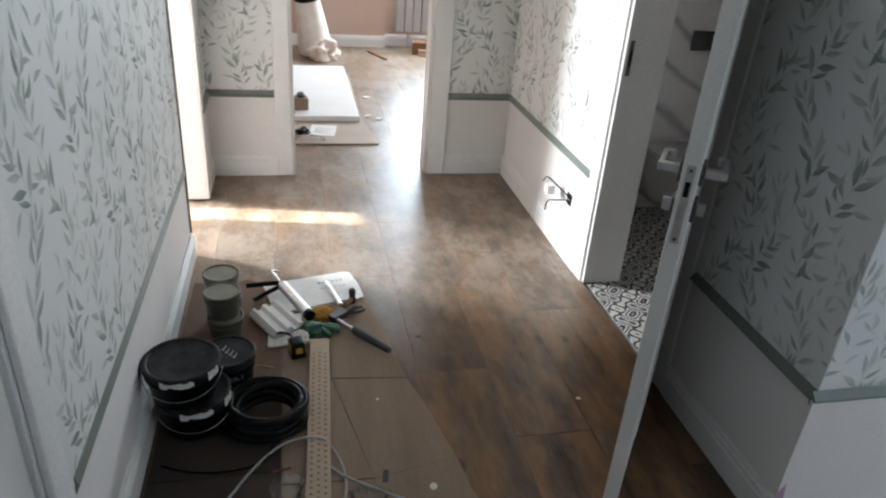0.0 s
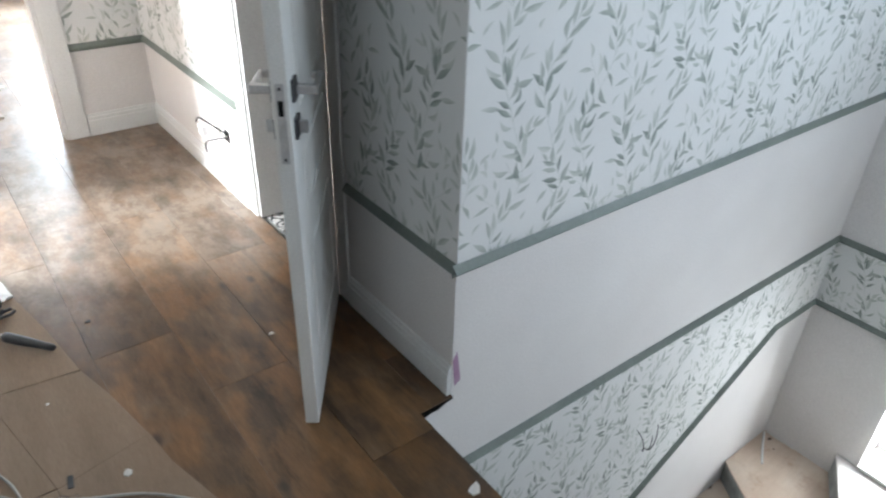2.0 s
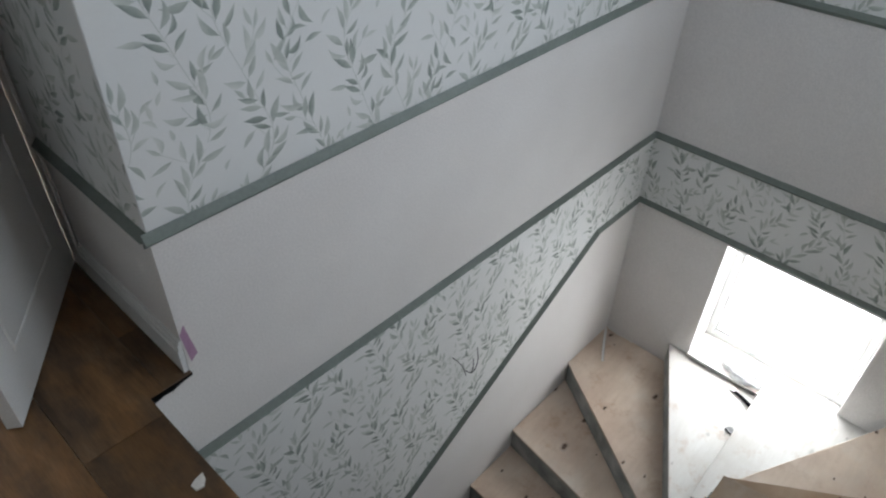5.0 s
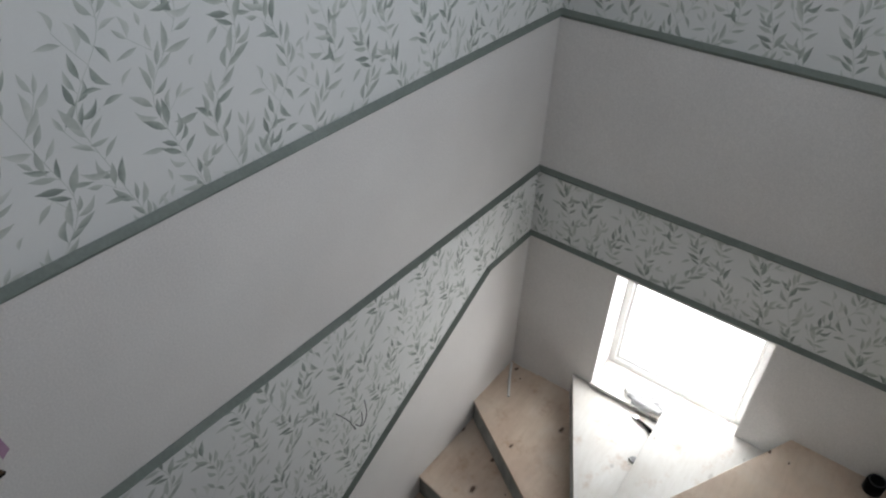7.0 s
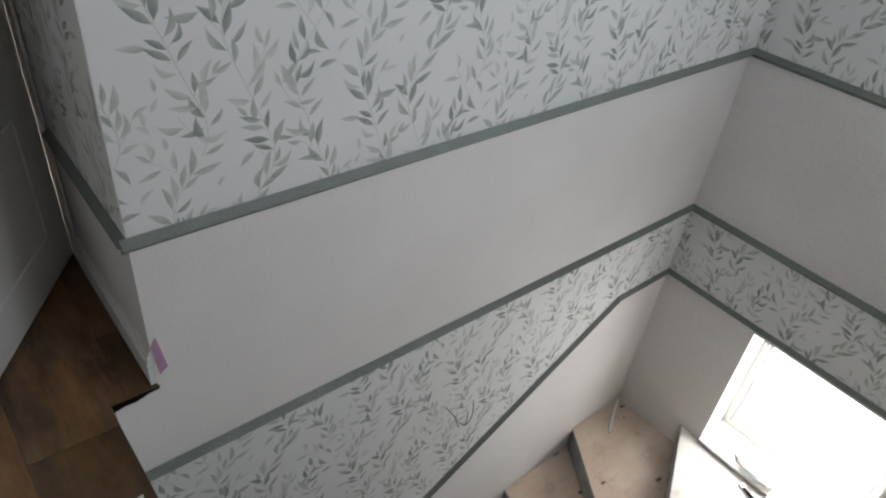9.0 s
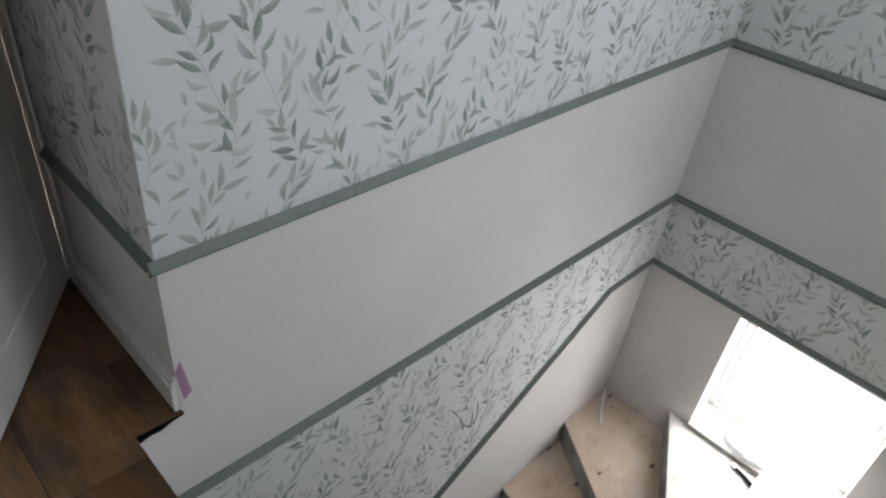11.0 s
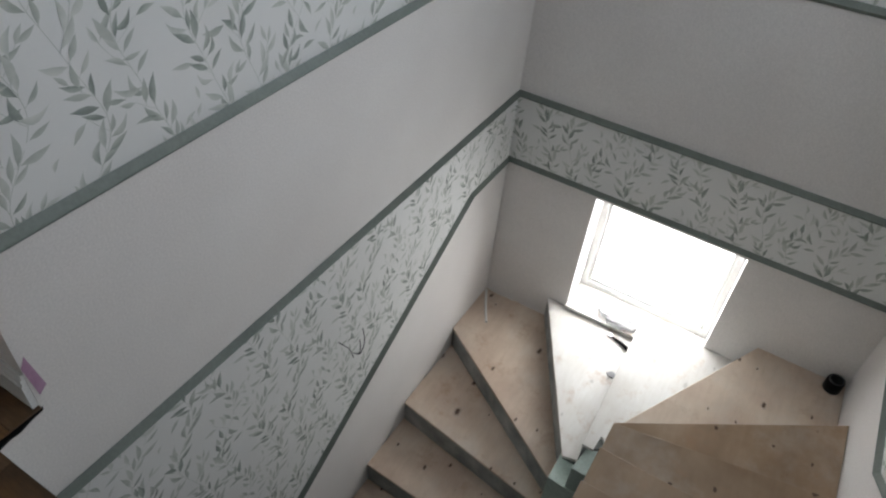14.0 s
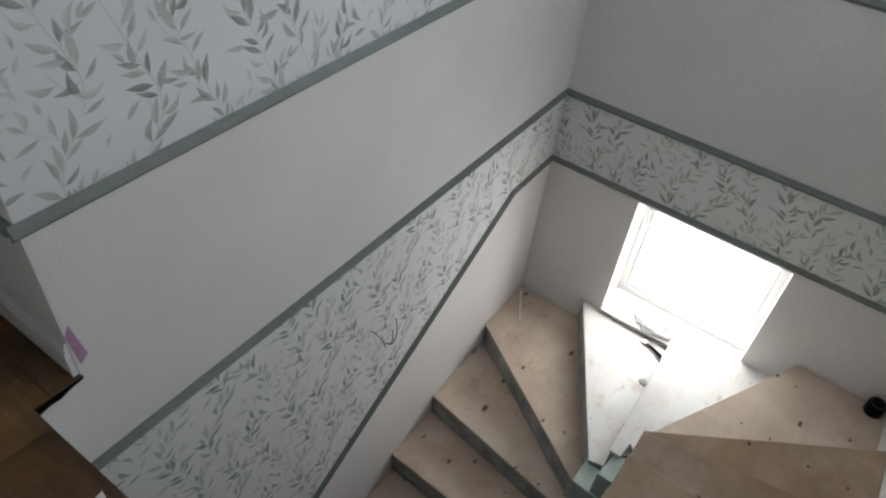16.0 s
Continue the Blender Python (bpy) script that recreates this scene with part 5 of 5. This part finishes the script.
part("claw", tube(bmesh.new(), curve_through([(0, 0.05, 0.0), (0.0, 0.085, 0.004), (0.01, 0.11, 0.014)]), 0.010, 8, taper=lambda f: 1 - 0.6 * f), DARK_STEEL, hammer_head)


def crumple(name, label, category, at, size, mat, seed, cuts=4, rough=0.35):
    """A crumpled soft lump: a displaced sphere pressed flat below."""
    bm = bmesh.new()
    bmesh.ops.create_icosphere(bm, subdivisions=cuts, radius=1.0)
    off = Vector((seed * 7.3, seed * 3.1, seed))
    for v in bm.verts:
        n = noise.noise(v.co * 1.7 + off) * rough + noise.noise(v.co * 4.5 + off) * rough * 0.45
        c = v.co * (1 + n)
        v.co = Vector((c.x * size[0], c.y * size[1], max(c.z, -0.35) * size[2] + 0.35 * size[2]))
    root = thing(name, label, category, at)
    part("body", bm, mat, root, smooth=True)
    return root


crumple("work_glove", "orange knitted work glove among the tools", "glove", (-1.215, 1.225, 0.008), (0.055, 0.035, 0.030), ORANGE, 2)
green = crumple("work_glove", "green rubber-coated work glove beside the hammer", "glove", (-1.250, 1.120, 0.006), (0.066, 0.046, 0.030), GREEN, 3)
for i, (dx, dy) in enumerate(((0.095, 0.012), (0.10, -0.016), (0.06, -0.05))):
    part("finger", tube(bmesh.new(), curve_through([(0.02, 0.0, 0.018), (dx * 0.6, dy * 0.6 + 0.004, 0.022), (dx, dy, 0.012)]), 0.011, 8), GREEN, green, smooth=True)
crumple("rag", "crumpled pale rag under the tape measure", "rag", (-1.305, 1.075, 0.008), (0.035, 0.045, 0.02), PAPER_WHITE, 5)
knife = thing("putty_knife", "brass-coloured scraper with a brown handle", "scraper", (-1.095, 1.30, 0.02), 60)
part("handle", tube(bmesh.new(), [(-0.05, 0, 0.012), (-0.02, 0, 0.014), (0.03, 0, 0.012)], 0.012, 10), BROWN, knife)
part("blade", soft_box(0.03, 0.075, -0.022, 0.022, 0.008, 0.011, 0.001, 1), STEEL, knife)
awl = thing("marker_pen", "short dark screwdriver standing on its brown handle", "screwdriver", (-1.085, 1.315, 0.014), 0)
part("handle", turned([(0, 0), (0.012, 0), (0.014, 0.02), (0.011, 0.035), (0.015, 0.05), (0.012, 0.066), (0, 0.068)], 16), GREY_PLASTIC, awl, smooth=True)
rod = thing("steel_tube", "short shiny steel tube on the white board", "tube", (0, 0, 0))
part("tube", tube(bmesh.new(), [(-1.185, 1.475, 0.024), (-1.135, 1.285, 0.024)], 0.010, 12), STEEL, rod)
pliers = thing("pliers", "small pliers with dark jaws", "pliers", (-1.105, 1.235, 0.018), 20)
for s in (-1, 1):
    part("arm", tube(bmesh.new(), curve_through([(-0.03, s * 0.006, 0), (0.0, s * 0.004, 0), (0.04, s * 0.016, 0.002), (0.065, s * 0.012, 0.004)]), 0.006, 8), DARK_STEEL, pliers)
meter = thing("tape_measure", "yellow and black tape measure with a wrist strap", "tape measure", (-1.318, 0.985, 0.006), 15)
meter_case = part("case", soft_box(-0.026, 0.026, -0.034, 0.034, 0.0, 0.062, 0.012, 3), BLACK, meter, "black rubber-coated case", smooth=True)
part("side_panel", soft_box(-0.0275, 0.0275, -0.022, 0.024, 0.012, 0.052, 0.004, 2), YELLOW, meter_case, "yellow side panel")
part("bumper", soft_box(-0.029, 0.029, -0.036, 0.016, 0.0, 0.020, 0.008, 2), BLACK, meter, "black rubber bumper")
part("badge", soft_box(-0.012, 0.012, -0.0365, -0.0345, 0.024, 0.048, 0.001, 1), YELLOW, meter_case, "yellow badge")
part("strap", tube(bmesh.new(), curve_through([(0, 0.03, 0.05), (-0.02, 0.06, 0.06), (-0.05, 0.09, 0.045), (-0.03, 0.11, 0.035), (-0.005, 0.07, 0.04), (0, 0.032, 0.046)]), 0.003, 6), BLACK, meter, "black wrist strap")

cable = thing("white_cable", "white sheathed cable curling over the cardboard", "cable", (0, 0, 0))
part("cord", tube(bmesh.new(), curve_through([(-1.60, 0.17, 0.012), (-1.52, 0.30, 0.012), (-1.45, 0.415, 0.012), (-1.36, 0.50, 0.02), (-1.26, 0.495, 0.037), (-1.21, 0.45, 0.014), (-1.186, 0.36, 0.012), (-1.19, 0.27, 0.012), (-1.22, 0.17, 0.012)]), 0.0042, 8), CABLE, cable, smooth=True)
cable2 = thing("white_cable", "white sheathed cable running off over the laminate", "cable", (0, 0, 0))
part("cord", tube(bmesh.new(), curve_through([(-1.225, 0.385, 0.014), (-1.186, 0.340, 0.018), (-1.10, 0.285, 0.012), (-1.04, 0.245, 0.012), (-0.915, 0.175, 0.012), (-0.812, 0.075, 0.012), (-0.70, -0.055, 0.009), (-0.62, -0.20, 0.0055)]), 0.0042, 8), CABLE, cable2, smooth=True)
string = thing("string", "thin pale string on the dark cardboard", "string", (0, 0, 0))
part("cord", tube(bmesh.new(), curve_through([(-1.52, 0.93, 0.008), (-1.45, 0.925, 0.008), (-1.40, 0.905, 0.008)]), 0.0018, 6), CABLE, string)
crumple("plastic_bag", "crumpled clear plastic bag beside the strip", "bag", (-1.36, 0.32, 0.006), (0.045, 0.06, 0.014), FILM, 6, 4, 0.5)
crumple("plastic_bag", "small crumpled clear plastic wrapper", "bag", (-1.13, 0.265, 0.006), (0.06, 0.03, 0.012), FILM, 7, 4, 0.5)
tag_red = thing("red_wrapper", "small red printed wrapper under the plastic bag", "wrapper", (-1.37, 0.40, 0.006), 10)
part("strip", soft_box(-0.028, 0.028, -0.005, 0.005, 0, 0.002, 0.0006, 1), mottled("red_print", (0.09, 0.015, 0.014), (0.15, 0.022, 0.02), 20.0, 0.5), tag_red)
dark_mark = thing("dark_offcut", "small dark offcut on the cardboard", "offcut", (-1.065, 0.335, 0.0065), -10)
part("piece", soft_box(-0.008, 0.008, -0.024, 0.024, 0, 0.003, 0.001, 1), GREY_PLASTIC, dark_mark)


def chip(label, at, size, mat, turn, seed, name="plaster_chip", category="debris"):
    rnd = random.Random(seed)
    plan = [(size * rnd.uniform(0.6, 1.1) * math.cos(a), size * rnd.uniform(0.5, 0.9) * math.sin(a)) for a in [2 * math.pi * i / 6 for i in range(6)]]
    root = thing(name, label, category, at, turn)
    part("piece", prism(bmesh.new(), plan, 0.0, size * 0.25), mat, root)


chip("white plaster crumb on the laminate", (-0.334, 0.618, 0.0005), 0.012, PAPER_WHITE, 10, 1)
chip("torn white paper scrap near the floor edge", (-0.176, -0.335, 0.0005), 0.024, PAPER_WHITE, 40, 2, "paper_scrap", "paper")
chip("small pale paper scrap on the laminate", (-0.30, -0.36, 0.0005), 0.014, PAPER_WHITE, 70, 3, "paper_scrap", "paper")
chip("tiny dark crumb on the laminate", (-0.84, 1.06, 0.0005), 0.012, GREY_PLASTIC, 10, 4)
chip("white plaster crumb on the cardboard", (-1.05, 0.69, 0.0065), 0.007, PAPER_WHITE, 10, 5)
chip("white plaster crumb on the cardboard", (-0.93, 0.275, 0.0065), 0.016, PAPER_WHITE, 80, 6)
chip("pale crumb on the dark cardboard", (-1.49, 1.03, 0.0065), 0.012, PAPER_WHITE, 20, 7)

# ---- far room ----
radiator = thing("radiator", "grey tubular panel radiator under the window", "radiator", (-0.17, 6.66, 0.0))
for i in range(12):
    part("column", soft_box(0.004 + i * 0.094, 0.090 + i * 0.094, -0.035, 0.035, 0.17, 0.74, 0.012, 2), RADIATOR, radiator)
for z in (0.20, 0.70):
    part("header", tube(bmesh.new(), [(0.0, 0.0, z), (1.13, 0.0, z)], 0.018, 10), RADIATOR, radiator)
for x in (0.15, 0.95):
    part("bracket", soft_box(x - 0.012, x + 0.012, -0.01, 0.02, 0.0, 0.2, 0.002, 1), RADIATOR, radiator)
packing = sheet_thing("packing_card", "taupe packing cardboard under a white panel", "cardboard", TAUPE_BOARD, [[(-1.31, 3.36), (-0.735, 3.36), (-0.80, 3.98), (-0.79, 5.30), (-1.31, 5.30)]], 0.012, 0.0005)
panel = thing("door_slab", "white door slab lying on packing cardboard", "panel", (-1.06, 4.64, 0.014))
part("slab", soft_box(-0.25, 0.235, -0.79, 0.82, 0.0, 0.04, 0.004), WHITE, panel)
part("edge_strip", soft_box(0.2352, 0.2385, -0.79, 0.82, 0.0, 0.036, 0.001, 1), SHEET, panel)
roll = thing("foil_roll", "tall white insulation roll tied with a black strap", "roll", (-1.05, 6.22, 0.0))
bm = turned([(0, 0), (0.165, 0), (0.172, 0.02), (0.165, 0.10), (0.150, 0.25), (0.132, 0.42), (0.119, 0.545), (0.119, 0.605), (0.126, 0.70), (0.128, 0.95), (0.112, 0.96), (0.05, 0.955), (0, 0.955)], 32)
for v in bm.verts:
    a = math.atan2(v.co.y, v.co.x)
    k = 1 + 0.035 * math.sin(5 * a) + 0.02 * math.sin(11 * a + 2)
    v.co.x, v.co.y = v.co.x * k, v.co.y * k
lean = Matrix.Rotation(radians(-9), 4, "Y") @ Matrix.Rotation(radians(10), 4, "X")
bmesh.ops.transform(bm, matrix=lean, verts=bm.verts[:])
bmesh.ops.translate(bm, vec=(0, 0, 0.02), verts=bm.verts[:])
part("roll", bm, PAPER_WHITE, roll, "white foamed roll", smooth=True)
bm = turned([(0.119, 0.545), (0.129, 0.55), (0.129, 0.60), (0.119, 0.605)], 32)
bmesh.ops.transform(bm, matrix=Matrix.Translation((0, 0, 0.02)) @ lean, verts=bm.verts[:])
part("strap", bm, BLACK, roll, "black band")
crumple("wrapping_paper", "crumpled tan wrapping paper on the floor", "paper", (-0.99, 5.95, 0.0), (0.13, 0.10, 0.12), TAN_PAPER, 9, 4, 0.75)
box_small = thing("small_carton", "small open brown carton with metal fittings", "carton", (-1.245, 4.04, 0.013), 8)
part("carton", soft_box(-0.05, 0.05, -0.05, 0.05, 0.042, 0.13, 0.003, 1), CARD, box_small)
part("fittings", turned([(0, 0.13), (0.03, 0.13), (0.032, 0.15), (0.02, 0.165), (0, 0.166)], 14), DARK_STEEL, box_small, "dark metal fittings")
bm = boxes((-0.05, 0.05, -0.05, 0.05, 0.0, 0.042))
part("base", bm, CARD_DARK, box_small)
papers = thing("paper_stack", "loose white printed papers on the cardboard", "papers", (-1.10, 3.64, 0.013), -8)
part("sheet", soft_box(-0.09, 0.09, -0.12, 0.12, 0.0, 0.003, 0.0008, 1), PAPER_WHITE, papers)
bm = bmesh.new()
for i in range(7):
    box(bm, -0.06, 0.06 - 0.02 * (i % 3), -0.08 + i * 0.02, -0.074 + i * 0.02, 0.0032, 0.0036)
part("print", bm, CHALK, papers, "rows of grey printed bars")
crumple("plastic_bag", "crumpled silvery plastic bag at the doorway", "bag", (-1.20, 3.43, 0.001), (0.09, 0.06, 0.03), FILM, 11, 4, 0.5)
crumple("cable_heap", "small heap of black cable beside the papers", "cable", (-1.24, 3.58, 0.013), (0.05, 0.06, 0.025), BLACK, 12, 4, 0.6)
lath = thing("wooden_stick", "thin brown wooden stick on the floor", "stick", (-0.42, 6.18, 0.0), math.degrees(math.atan2(-0.385, 0.15)))
part("stick", soft_box(-0.2, 0.2, -0.014, 0.014, 0.0, 0.018, 0.002, 1), BROWN, lath)
crate = thing("parquet_bundle", "brown carton with pale wooden strips", "carton", (0.10, 6.26, 0.0), -8)
part("carton", soft_box(-0.13, 0.30, 0.02, 0.16, 0.0, 0.13, 0.003, 1), BROWN, crate)
for i in range(2):
    part("strip", soft_box(-0.07, 0.30, -0.06 + 0.03 * i, -0.035 + 0.03 * i, 0.0 + 0.035 * i, 0.03 + 0.035 * i, 0.002, 1), CARD_PALE, crate, "pale wooden strip")
for i, (x, y) in enumerate(((-0.70, 4.55), (-0.66, 3.95), (-0.74, 4.02), (0.0, 5.2))):
    chip("white paper scrap on the laminate", (x, y, 0.0005), 0.035, PAPER_WHITE, 30 * i, 20 + i, "paper_scrap", "paper")

# ---- things on the stairs ----
stick = thing("thin_lath", "thin pale lath lying on the plywood tread", "lath", (0, 0, 0))
part("lath", tube(bmesh.new(), curve_through([(2.765, -0.012, level(3) + 0.007), (2.64, -0.075, level(3) + 0.006), (2.50, -0.155, level(3) + 0.006)]), 0.0085, 6), FOAM, stick)
bead = thing("plaster_bead", "rough white plaster bead along the tread edge", "plaster", (0, 0, 0))
part("bead", tube(bmesh.new(), curve_through([(XE - 0.006, -0.02, level(3) + 0.004), (XE - 0.012, -0.10, level(3) + 0.005), (XE - 0.006, -0.16, level(3) + 0.003), (XE - 0.010, -0.21, level(3) + 0.003)]), 0.006, 6, taper=lambda f: 1.0 - 0.6 * f), PAPER_WHITE, bead)
crumple("white_cloth", "crumpled white plastic sheet on the window sill", "cloth", (2.845, -0.925, -1.686), (0.075, 0.14, 0.035), CLOTH, 14, 4, 0.4)
brush = thing("paint_brush", "black-handled brush at the edge of the sill", "brush", (2.695, -0.955, level(4) + 0.001), 66)
part("handle", tube(bmesh.new(), curve_through([(-0.085, 0.0, 0.014), (-0.03, 0.0, 0.012), (0.03, 0.008, 0.010)]), 0.012, 8, taper=lambda f: 1.0 - 0.45 * f), BLACK, brush, smooth=True)
part("hanging_loop", tube(bmesh.new(), [(-0.105 + 0.020 * math.cos(a), 0.012 * math.sin(a), 0.012) for a in [2 * math.pi * i / 16 for i in range(16)]], 0.005, 6, closed=True), BLACK, brush, smooth=True)
part("ferrule", soft_box(0.03, 0.06, -0.012, 0.022, 0.003, 0.014, 0.003, 1), STEEL, brush)
chip("grey offcut on the bright tread", (2.42, -1.028, level(4) + 0.0005), 0.036, CHALK, 40, 31, "offcut", "offcut")
spot = thing("black_lamp_housing", "round black lamp housing lying on the tread", "lamp", (2.725, -2.085, level(6)))
bm = turned([(0, 0), (0.040, 0), (0.046, 0.008), (0.046, 0.068), (0.042, 0.076), (0.034, 0.076), (0.032, 0.056), (0, 0.054)], 28)
part("housing", bm, BLACK, spot, smooth=True)
part("ring", turned([(0.034, 0.077), (0.041, 0.077), (0.042, 0.079), (0.033, 0.079)], 28), GREY_PLASTIC, spot)

underlay = thing("torn_underlay", "torn black underlay showing at the cut floor edge", "underlay", (0, 0, 0))
part("strip", prism(bmesh.new(), [(-0.128, -0.028), (-0.095, -0.021), (-0.07, -0.023), (-0.03, -0.013), (0.0, -0.010), (0.004, -0.004), (-0.03, 0.0), (-0.128, -0.006)], -0.012, -0.004), BLACK, underlay)

# ---- pieces: floor tiles and laminate planks ----
floor_bath = setting("floor_bathroom", boxes((0.02, 1.75, BATH0 + 0.022, BATH1 - 0.022, -0.013, -0.006), (0.18, 1.75, 0.16, BATH0 + 0.022, -0.013, -0.006), (0.18, 1.75, BATH1 - 0.022, 2.25, -0.013, -0.006)),
                     CONCRETE, "bathroom floor of black and white patterned cement tiles", "floor")
bm = soft_box(0.001, 0.199, 0.001, 0.199, -0.006, 0.0, 0.0012, 1)
first = part("tile", bm, CEMENT_TILE, floor_bath)
for i in range(0, 8):
    for j in range(0, 10):
        x, y = 0.022 + 0.2 * i, 0.235 + 0.2 * j
        inside_door = BATH0 + 0.03 < y and y + 0.2 < BATH1 + 0.03
        if (x < 0.18 and not inside_door) or y + 0.2 > 2.26:
            continue
        o = first if (i, j) == (0, 3) else new("tile", first.data)
        o.parent = floor_bath
        o.location = (x, y, 0)

floor = setting("floor", boxes((-4.6, XL, 0.35, YF, -0.013, -0.011), (-4.6, -2.2, YF, 4.45, -0.013, -0.011), (-2.05, 1.9, YF, 6.77, -0.013, -0.011)), LAMINATE, "brown wood-look laminate plank floor, dusty and worn", "floor")
PW, PL = 0.266, 1.29
rnd = random.Random(21)


def plank(x0, x1, y0, y1):
    if x1 - x0 < 0.01 or y1 - y0 < 0.005:
        return
    bm = bmesh.new()
    c, g = 0.0010, 0.0003
    lo = [bm.verts.new((x, y, -0.0105)) for x, y in ((x0 + g, y0 + g), (x1 - g, y0 + g), (x1 - g, y1 - g), (x0 + g, y1 - g))]
    mid = [bm.verts.new((v.co.x, v.co.y, -c)) for v in lo]
    top = [bm.verts.new((x, y, 0.0)) for x, y in ((x0 + g + c, y0 + g + c), (x1 - g - c, y0 + g + c), (x1 - g - c, y1 - g - c), (x0 + g + c, y1 - g - c))]
    bm.faces.new(top)
    for a, b in ((lo, mid), (mid, top)):
        for i in range(4):
            bm.faces.new((a[i], a[(i + 1) % 4], b[(i + 1) % 4], b[i]))
    part("plank", bm, LAMINATE, floor)


for c in range(-8, 15):
    x1 = -0.084 - c * PW
    x0 = x1 - PW
    start = 1.205 - 8 * PL + (PL * (0.0, 0.42, 0.71, 0.27)[c % 4])
    for r in range(0, 14):
        y0 = start + r * PL
        y1 = y0 + PL
        # hallway and landing; the column at the pillar is notched round the stair opening
        a0, a1 = max(y0, YS), min(y1, YF + 0.06)
        if x1 <= -0.13 and a1 > a0:
            plank(max(x0, XL), x1, a0, a1)
        elif x0 < -0.13 and a0 < -0.01 < a1:
            part("plank", prism(bmesh.new(), [(x0 + 0.001, a0 + 0.001), (-0.13, a0 + 0.001), (-0.13, -0.01), (-0.085, -0.01), (-0.085, a1 - 0.001), (x0 + 0.001, a1 - 0.001)], -0.0105, 0.0), LAMINATE, floor)
        elif x0 < -0.13 and a1 <= -0.01 and a1 > a0:
            plank(x0, -0.13, a0, a1)
        elif a1 > max(a0, -0.01):
            plank(x0, min(x1, 0.0), max(a0, -0.01), a1)
        # far room, seen through its doorway
        d0, d1 = max(y0, YF + 0.06), min(y1, 6.77)
        if d1 > d0:
            plank(max(x0, -2.05), min(x1, 1.85), d0, d1)
